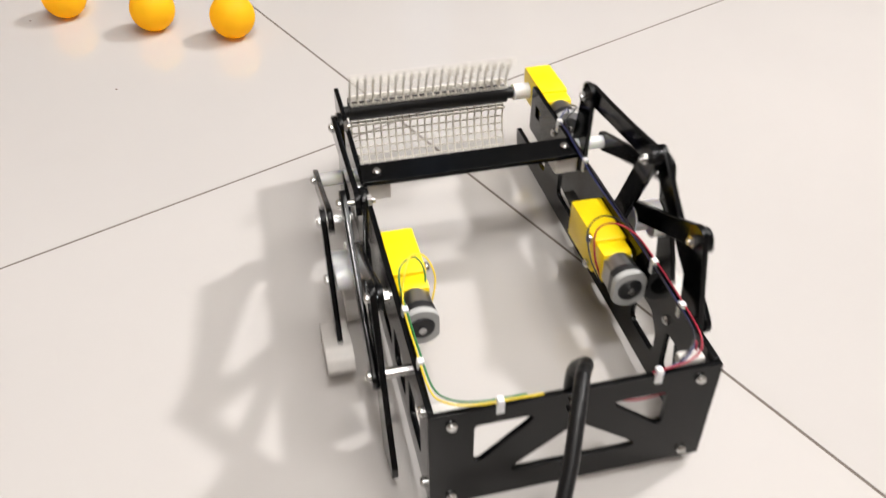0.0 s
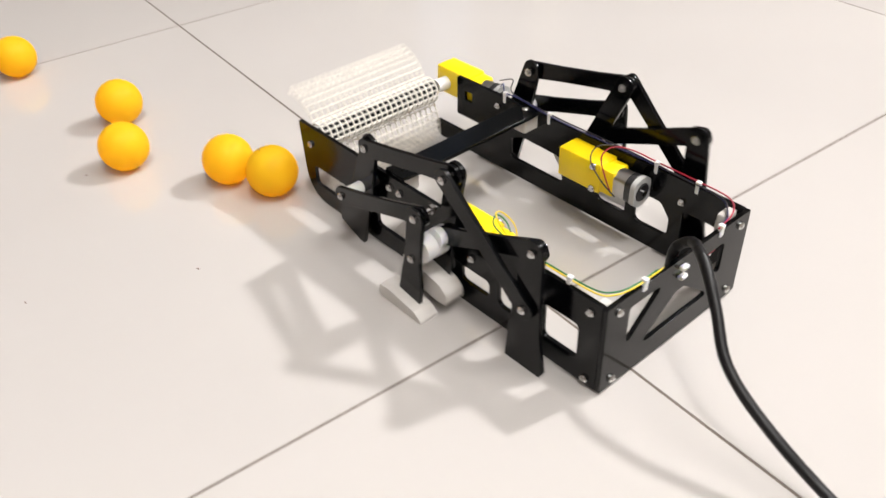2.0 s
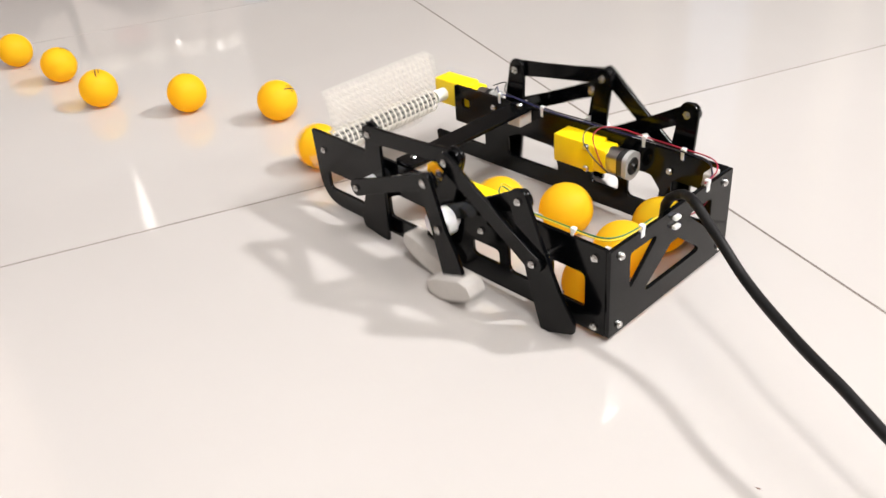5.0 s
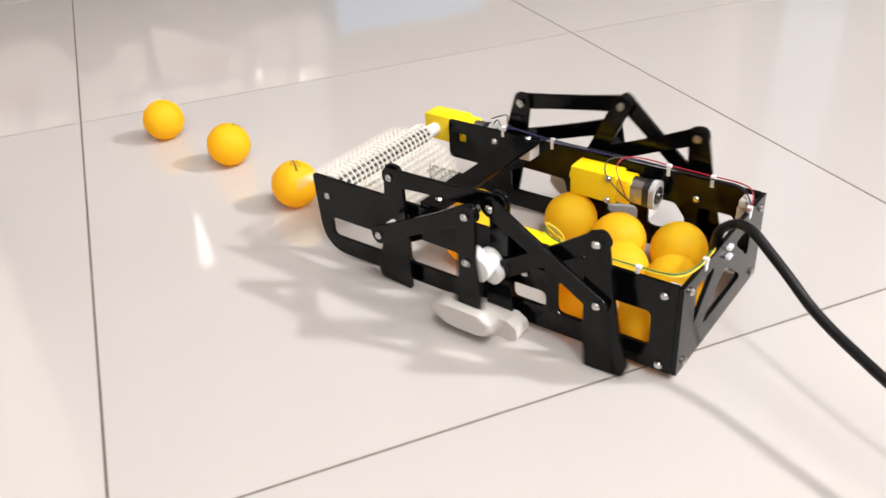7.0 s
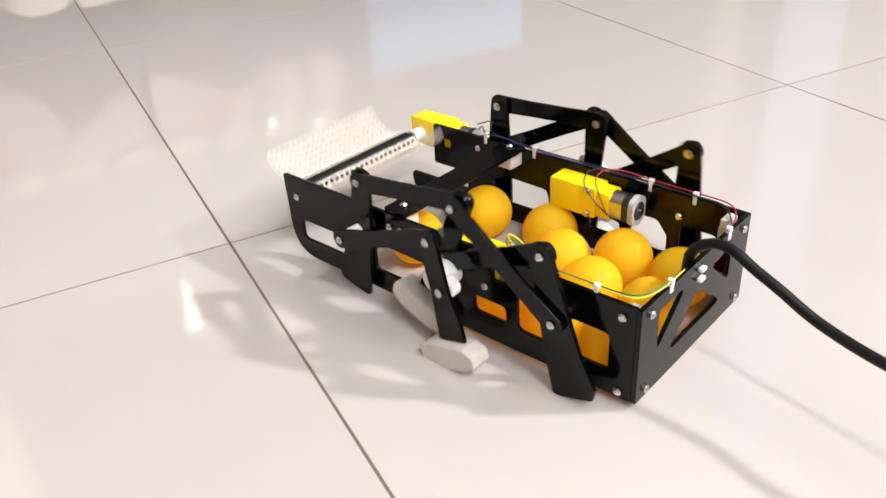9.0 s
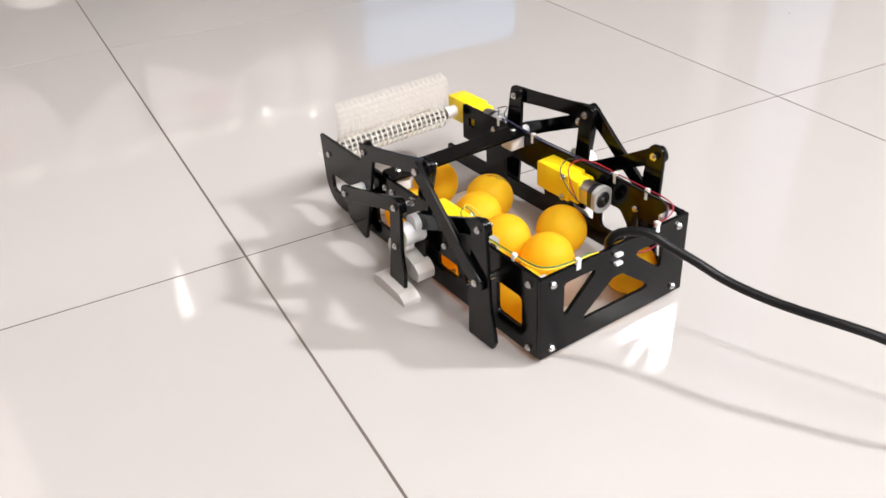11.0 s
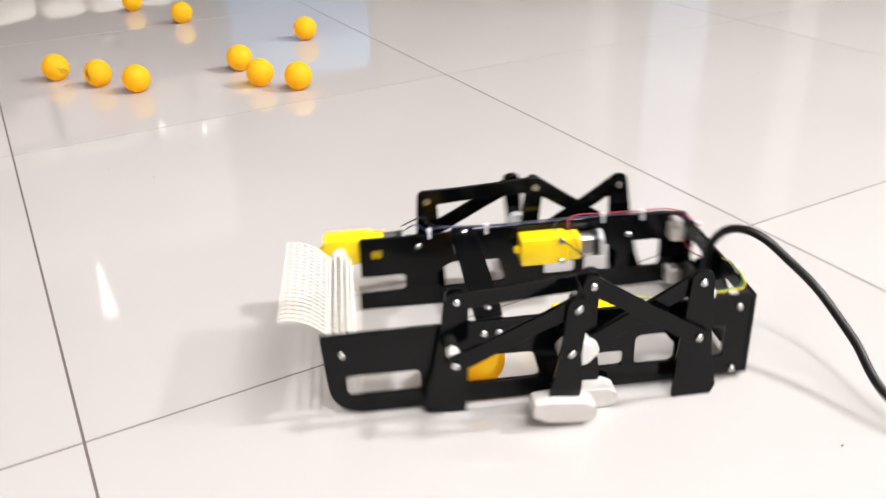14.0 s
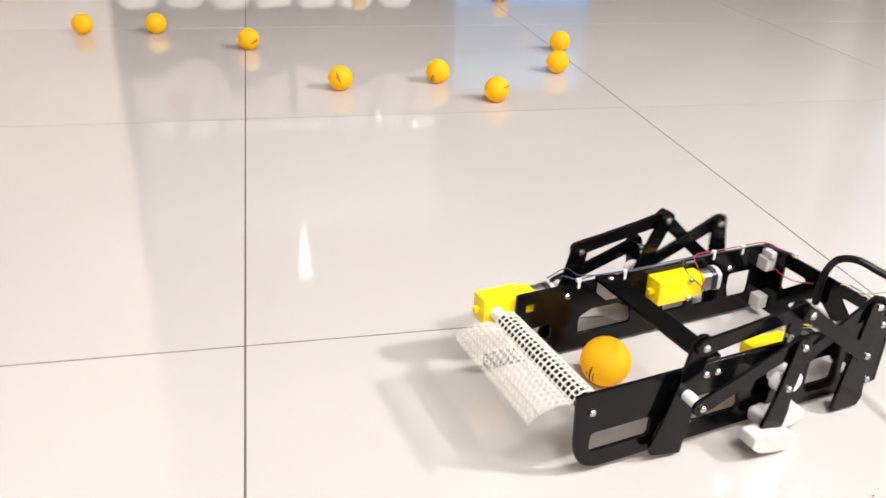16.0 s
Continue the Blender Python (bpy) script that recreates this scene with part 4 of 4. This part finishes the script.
# ---- balls ----
# each ball's way: seconds, 0 on the floor or 1 riding inside the robot, x and y in that space
BALL_WAYS = (
    ((0, 0, -.041, .208), (1.6, 0, -.041, .209), (2.0, 0, -.075, .228), (2.3, 1, -.030, .235), (2.6, 1, .0, .12), (3.0, 1, .005, .034), (3.5, 1, .043, .034), (4.2, 1, .044, .038), (6.3, 1, .043, .034), (7.0, 1, .044, .046), (7.5, 1, .043, .028), (8.5, 1, .044, .046), (9.0, 1, .043, .030), (11.3, 1, .042, .026), (11.5, 1, .042, .026), (12.0, 1, .039, .155), (12.5, 1, .035, .228), (12.7, 1, .02, .29), (13.0, 0, -.436, 1.106), (13.5, 0, -.454, 1.294), (13.8, 0, -.460, 1.391), (14.3, 0, -.461, 1.518), (15.0, 0, -.495, 1.648), (15.5, 0, -.537, 1.669), (16, 0, -.593, 1.614)),
    ((0, 0, -.094, .264), (2.0, 0, -.094, .266), (2.3, 1, -.042, .285), (2.55, 1, -.042, .262), (2.8, 1, -.04, .16), (3.0, 1, -.045, .10), (3.5, 1, -.043, .030), (9.0, 1, -.043, .028), (11.3, 1, -.043, .052), (11.5, 1, -.043, .052), (12.0, 1, -.043, .20), (13.0, 1, -.041, .20), (13.5, 1, -.043, .198), (14.0, 1, -.043, .185), (14.3, 1, -.043, .195), (14.8, 1, -.021, .225), (15.0, 1, .002, .227), (15.5, 1, .024, .221), (16, 1, .021, .201)),
    ((0, 0, -.151, .339), (3.05, 0, -.152, .340), (3.3, 1, -.01, .26), (3.5, 1, .0, .238), (3.75, 1, .0, .11), (4.2, 1, .0, .041), (6.3, 1, .002, .033), (9.0, 1, .0, .028), (11.3, 1, .003, .078), (11.5, 1, .003, .078), (12.0, 1, .0, .156), (12.5, 1, .007, .250), (12.7, 1, .0, .30), (13.0, 0, -.399, 1.123), (13.5, 0, -.338, 1.332), (13.8, 0, -.384, 1.386), (14.3, 0, -.464, 1.369), (14.5, 0, -.483, 1.345), (15.0, 0, -.426, 1.300), (15.5, 0, -.430, 1.333), (16, 0, -.448, 1.335)),
    ((0, 0, -.127, .419), (3.4, 0, -.127, .420), (3.6, 0, -.127, .43), (3.8, 1, .02, .245), (4.0, 1, .035, .17), (4.2, 1, .044, .087), (5.6, 1, .0, .112), (6.2, 1, -.043, .112), (6.55, 1, -.043, .112), (7.0, 1, .034, .088), (7.5, 1, .043, .068), (8.5, 1, .043, .086), (9.0, 1, .043, .072), (11.3, 1, .037, .099), (11.5, 1, .037, .099), (12.0, 1, .036, .210), (12.2, 1, .03, .27), (12.5, 0, -.360, 1.079), (13.0, 0, -.341, 1.078), (13.5, 0, -.275, 1.185), (14.0, 0, -.212, 1.256), (14.5, 0, -.153, 1.324), (15.0, 0, -.102, 1.371), (15.5, 0, -.073, 1.406), (16, 0, -.052, 1.410)),
    ((0, 0, -.174, .583), (4.4, 0, -.174, .584), (4.8, 1, .0, .25), (5.3, 1, -.03, .13), (6.3, 1, -.043, .072), (9.0, 1, -.043, .070), (11.3, 1, -.043, .095), (11.5, 1, -.043, .095), (12.0, 1, -.043, .255), (12.2, 1, -.05, .30), (12.5, 0, -.511, 1.218), (13.0, 0, -.545, 1.262), (13.5, 0, -.440, 1.341), (13.8, 0, -.482, 1.458), (14.3, 0, -.556, 1.598), (15.0, 0, -.647, 1.734), (15.5, 0, -.719, 1.798), (16, 0, -.772, 1.758)),
    ((0, 0, -.234, .535), (4.2, 0, -.234, .535), (4.6, 1, -.02, .25), (5.1, 1, .0, .12), (6.3, 1, .003, .072), (7.0, 1, .0, .070), (9.0, 1, .0, .070), (11.3, 1, -.006, .118), (11.5, 1, -.006, .118), (12.0, 1, .007, .189), (12.25, 1, .0, .27), (12.5, 0, -.415, 1.116), (13.0, 0, -.352, 1.138), (13.5, 0, -.322, 1.265), (14.0, 0, -.253, 1.305), (14.3, 0, -.222, 1.306), (14.5, 0, -.192, 1.267), (15.0, 0, -.213, 1.239), (15.5, 0, -.232, 1.246), (16, 0, -.208, 1.250)),
    ((0, 0, -.277, .661), (4.9, 0, -.277, .661), (5.3, 1, .0, .25), (5.7, 1, .03, .17), (6.3, 1, .042, .147), (6.55, 1, .042, .147), (7.0, 1, .043, .132), (7.5, 1, .043, .108), (8.0, 1, .043, .122), (8.5, 1, .022, .107), (9.0, 1, .018, .105), (11.3, 1, -.003, .161), (11.5, 1, -.003, .161), (12.0, 1, .012, .246), (12.2, 0, -.43, 1.17), (12.5, 0, -.420, 1.250), (13.0, 0, -.316, 1.216), (13.5, 0, -.298, 1.454), (14.0, 0, -.255, 1.403), (14.3, 0, -.222, 1.391), (14.5, 0, -.241, 1.369), (15.0, 0, -.297, 1.377), (15.5, 0, -.245, 1.380), (16, 0, -.281, 1.363)),
    ((0, 0, -.265, .764), (5.5, 0, -.265, .764), (5.9, 1, .01, .25), (6.25, 1, .0, .110), (6.55, 1, .0, .110), (7.0, 1, .011, .196), (7.5, 1, .005, .160), (8.0, 1, .005, .150), (8.5, 1, .043, .135), (9.0, 1, .043, .132), (11.3, 1, .023, .178), (11.5, 1, .023, .178), (11.7, 1, .01, .26), (12.0, 0, -.424, 1.198), (12.5, 0, -.391, 1.348), (13.0, 0, -.336, 1.405), (13.5, 0, -.202, 1.541), (14.0, 0, -.101, 1.527), (14.5, 0, -.006, 1.522), (15.0, 0, .037, 1.574), (15.5, 0, .045, 1.622), (16, 0, .004, 1.561)),
    ((0, 0, -.342, .836), (6.3, 0, -.345, .838), (6.5, 0, -.345, .849), (6.75, 1, -.01, .23), (7.0, 1, -.02, .18), (7.5, 1, -.043, .115), (9.0, 1, -.043, .112), (11.3, 1, -.043, .137), (11.5, 1, -.043, .137), (11.7, 1, -.04, .24), (12.0, 0, -.467, 1.176), (12.5, 0, -.496, 1.402), (13.2, 0, -.42, 1.70), (14.0, 0, -.314, 1.967), (14.3, 0, -.306, 2.165), (14.5, 0, -.336, 2.155), (15.0, 0, -.324, 2.167), (16, 0, -.320, 2.165)),
    ((0, 0, -.429, .907), (7.0, 0, -.429, .907), (7.3, 1, -.01, .25), (7.5, 1, .0, .21), (8.0, 1, .01, .165), (8.5, 1, .004, .148), (9.0, 1, .039, .188), (11.3, 1, .0, .228), (11.55, 1, .0, .27), (12.0, 0, -.448, 1.249), (12.5, 0, -.421, 1.432), (13.0, 0, -.417, 1.476), (13.5, 0, -.352, 1.666), (14.0, 0, -.253, 1.793), (14.5, 0, -.147, 1.903), (15.0, 0, -.054, 1.985), (16, 0, .02, 2.06)),
    ((0, 0, -.467, 1.017), (7.7, 0, -.467, 1.017), (8.0, 1, -.01, .24), (8.5, 1, -.035, .155), (9.0, 1, -.030, .155), (11.3, 1, -.043, .20), (11.45, 1, -.043, .25), (11.7, 0, -.49, 1.32), (12.0, 0, -.483, 1.514), (12.4, 0, -.68, 1.78), (14.0, 0, -.78, 1.76), (15.5, 0, -.920, 1.819), (16, 0, -.910, 1.759)),
    ((0, 0, -.514, 1.108), (8.45, 0, -.518, 1.111), (8.75, 1, .0, .25), (9.0, 1, -.02, .205), (9.6, 1, .03, .225), (9.9, 1, .03, .29), (10.5, 0, -.75, 1.75), (11.1, 0, -1.15, 2.1), (16, 0, -1.17, 2.12)),
)


def ball_place(way, t):
    """The ball's place at t: between two waypoints it glides in the robot's space if either rides there."""
    if t >= way[-1][0]:
        a = b = way[-1]
    else:
        k = max(i for i in range(len(way) - 1) if way[i][0] <= t)
        a, b = way[k], way[k + 1]
    u = 0 if b[0] == a[0] else (t - a[0]) / (b[0] - a[0])
    if a[1] == 0 and b[1] == 0:
        return Vector((a[2] + (b[2] - a[2]) * u, a[3] + (b[3] - a[3]) * u, 0.02))
    m = robot_plan(t)

    def local(w):
        if w[1]:
            return Vector((w[2], w[3], 0.02))
        return m.inverted() @ Vector((w[2], w[3], 0.02))
    return m @ local(a).lerp(local(b), u)


def make_balls():
    bm = bmesh.new()
    bmesh.ops.create_uvsphere(bm, u_segments=40, v_segments=24, radius=0.02)
    for f in bm.faces:
        f.smooth = True
    sphere = bpy.data.meshes.new("shell")
    bm.to_mesh(sphere)
    bm.free()
    sphere.materials.append(BALL)
    bm = bmesh.new()                       # a printed mark: small plain bars on the shell
    for lo, hi, row in ((-26, 26, 0), (-15, 15, 9), (-7, 7, -8)):
        ring = [[bm.verts.new(pose(0, 0, 0, 0, row + e, lo + (hi - lo) * k / 10) @ Vector((0.02006, 0, 0))) for k in range(11)] for e in (-2.2 if row == 0 else -1.2, 2.2 if row == 0 else 1.2)]
        for k in range(10):
            bm.faces.new((ring[0][k], ring[0][k + 1], ring[1][k + 1], ring[1][k]))
    mark = bpy.data.meshes.new("mark")
    bm.to_mesh(mark)
    bm.free()
    mark.materials.append(INK)
    made = []
    for way in BALL_WAYS:
        ball = thing("table_tennis_ball", "bright orange table tennis ball on the tiled floor", "ball", "orange balls")
        part("shell", sphere, None, ball)
        part("printed_mark", mark, None, ball, "dark printed mark")
        made.append((ball, way))
    return made


# ---- the cable ----
# seconds; heading in degrees from straight back to the robot's right, near and far; height far off; lift of the loop
CABLE_ROWS = ((0.0, -26, -9, .010, 1), (0.5, -22, -6, .006, 1), (1.0, -27, 7, .004, 1), (1.5, -33, -6, .008, .7), (2.0, -35, -20, .017, .25), (2.5, -40, -31, .022, .1), (3.0, -38, -36, .030, 0),
              (4.0, -27, -27, .050, 0), (6.5, -28, -30, .050, 0), (7.0, -29, -29, .045, 0), (8.0, -36, -29, .028, 0), (9.0, -11, -12, .058, 0), (11.3, 28, 27, .054, 0), (11.5, 27, 27, .052, 0),
              (12.0, 10, 10, .050, 0), (13.0, -22, -26, .045, 0), (13.5, -22, -28, .030, .2), (14.0, -41, -60, .014, .4))
CABLE_LATE = ((14.0, -41, -60, .014, .4), (14.5, -22, -28, .016, .1), (15.0, -10, 0, .010, .5), (15.5, -40, -60, .040, .6), (16.0, -60, -80, .055, .45))
SEG, N_SEG = 0.006, 87


def cable_nodes(t):
    near, far, high, lift = hermite(CABLE_ROWS if t < 14 else CABLE_LATE, t)

    def out(r, deg, z):
        return (r * math.sin(radians(deg)), -r * math.cos(radians(deg)), z)
    mid = (near + far) / 2
    ctrl = [(-.0015, .0064, .046), (-.0015, .0062, .061), (-.002, .0040, .0735 + .004 * lift), out(.006, near * .7, .081 + .010 * lift), out(.020, near, .083 + .016 * lift),
            out(.035, near, .077 + .020 * lift), out(.051, near, .063 + .022 * lift + .15 * high), out(.074, near, .043 + .020 * lift + .35 * high),
            out(.105, mid, .024 + .008 * lift + .6 * high), out(.15, far, max(.0035, high)),
            out(.24, far + 2, max(.0035, high * .8)), out(.4, far + 8, max(.0035, high * .8)), out(.65, far + 14, max(.0035, high * .8))]
    rows = [(float(i), *p) for i, p in enumerate(ctrl)]
    m = robot_pose(t)
    line = [m @ Vector(hermite(rows, i / 40)) for i in range(40 * (len(ctrl) - 1) + 1)]
    nodes, at = [line[0]], 0
    for _ in range(N_SEG):                 # step along the line by whole links
        while at < len(line) - 1 and (line[at] - nodes[-1]).length < SEG:
            at += 1
        d = (line[at] - nodes[-1]).normalized()
        nodes.append(nodes[-1] + d * SEG)
    return nodes


def make_cable():
    cable = thing("power_cable", "flexible black rubber cable trailing from the robot", "cable")
    bm = bmesh.new()
    cyl(bm, (0, 0, 0), (0, 0, SEG), 0.0031, 16)
    for z in (0, SEG):
        bmesh.ops.create_uvsphere(bm, u_segments=16, v_segments=10, radius=0.0031, matrix=Matrix.Translation((0, 0, z)))
    me = bpy.data.meshes.new("cable_link")
    smooth(bm, 60).to_mesh(me)
    bm.free()
    me.materials.append(RUBBER)
    return [part("cable_link", me, None, cable) for _ in range(N_SEG)]


def specks():
    """A few crumbs of dirt on the floor."""
    bm = bmesh.new()
    spots = [(-0.163, 0.176), (-0.269, 0.215)] + [(random.uniform(-0.9, 0.5), random.uniform(-0.5, 1.6)) for _ in range(14)]
    for x, y in spots:
        m = Matrix.Translation((x, y, 0.0003)) @ Matrix.Rotation(random.uniform(0, 6), 4, "Z") @ Matrix.Diagonal((random.uniform(0.6, 1.4), 0.5, 0.35, 1))
        bmesh.ops.create_icosphere(bm, subdivisions=1, radius=random.uniform(0.0007, 0.0014), matrix=m)
    tagged(part("dust_specks", bm, INK, None), "tiny dark crumbs of dirt on the floor tiles", "dirt", kind="stuff")


floor = hall()
specks()
back_display()
added_pendant()
robot = robot_body()
LEGS = leg_parts(robot)
brush = brush_part(robot)
BALLS = make_balls()
CABLE = make_cable()
tiles(floor)


def motions():
    steps = [0.1 * k for k in range(161)]
    walk(robot, [(t, robot_pose(t)) for t in steps])
    fine = [k / 15 for k in range(241)]
    for ob, x, a, b, turn, side in LEGS:
        rows = []
        for t in fine:
            pins = gait(linear(turn, t), side)
            p = Vector(pins[a] if isinstance(a, str) else a)
            q = Vector(pins[b])
            rows.append((t, pose(x / 1000, p.x / 1000, p.y / 1000, math.degrees(math.atan2(q.y - p.y, q.x - p.x)))))
        walk(ob, rows)
    walk(brush, [(t, pose(-0.0005, 0.277, 0.0565, linear(BRUSH_TURN, t))) for t in fine])
    for n, (ball, way) in enumerate(BALLS):
        spin = pose(0, 0, 0, 47 * n, 31 * n, 73 * n).to_quaternion()
        rows, last = [], None
        for t in steps:
            p = ball_place(way, t)
            if last is not None and (p - last).length > 1e-5:
                d = p - last
                axis = Vector((-d.y, d.x, 0)).normalized()
                ang = min(d.length / 0.02, 1.4)
                spin = Matrix.Rotation(ang, 3, axis).to_quaternion() @ spin
            rows.append((t, Matrix.LocRotScale(p, spin, None)))
            last = p
        walk(ball, rows)
    nodes = {t: cable_nodes(t) for t in steps}
    for i, ob in enumerate(CABLE):
        walk(ob, [(t, Matrix.LocRotScale(nodes[t][i], (nodes[t][i + 1] - nodes[t][i]).to_track_quat("Z", "Y"), None)) for t in steps])


motions()
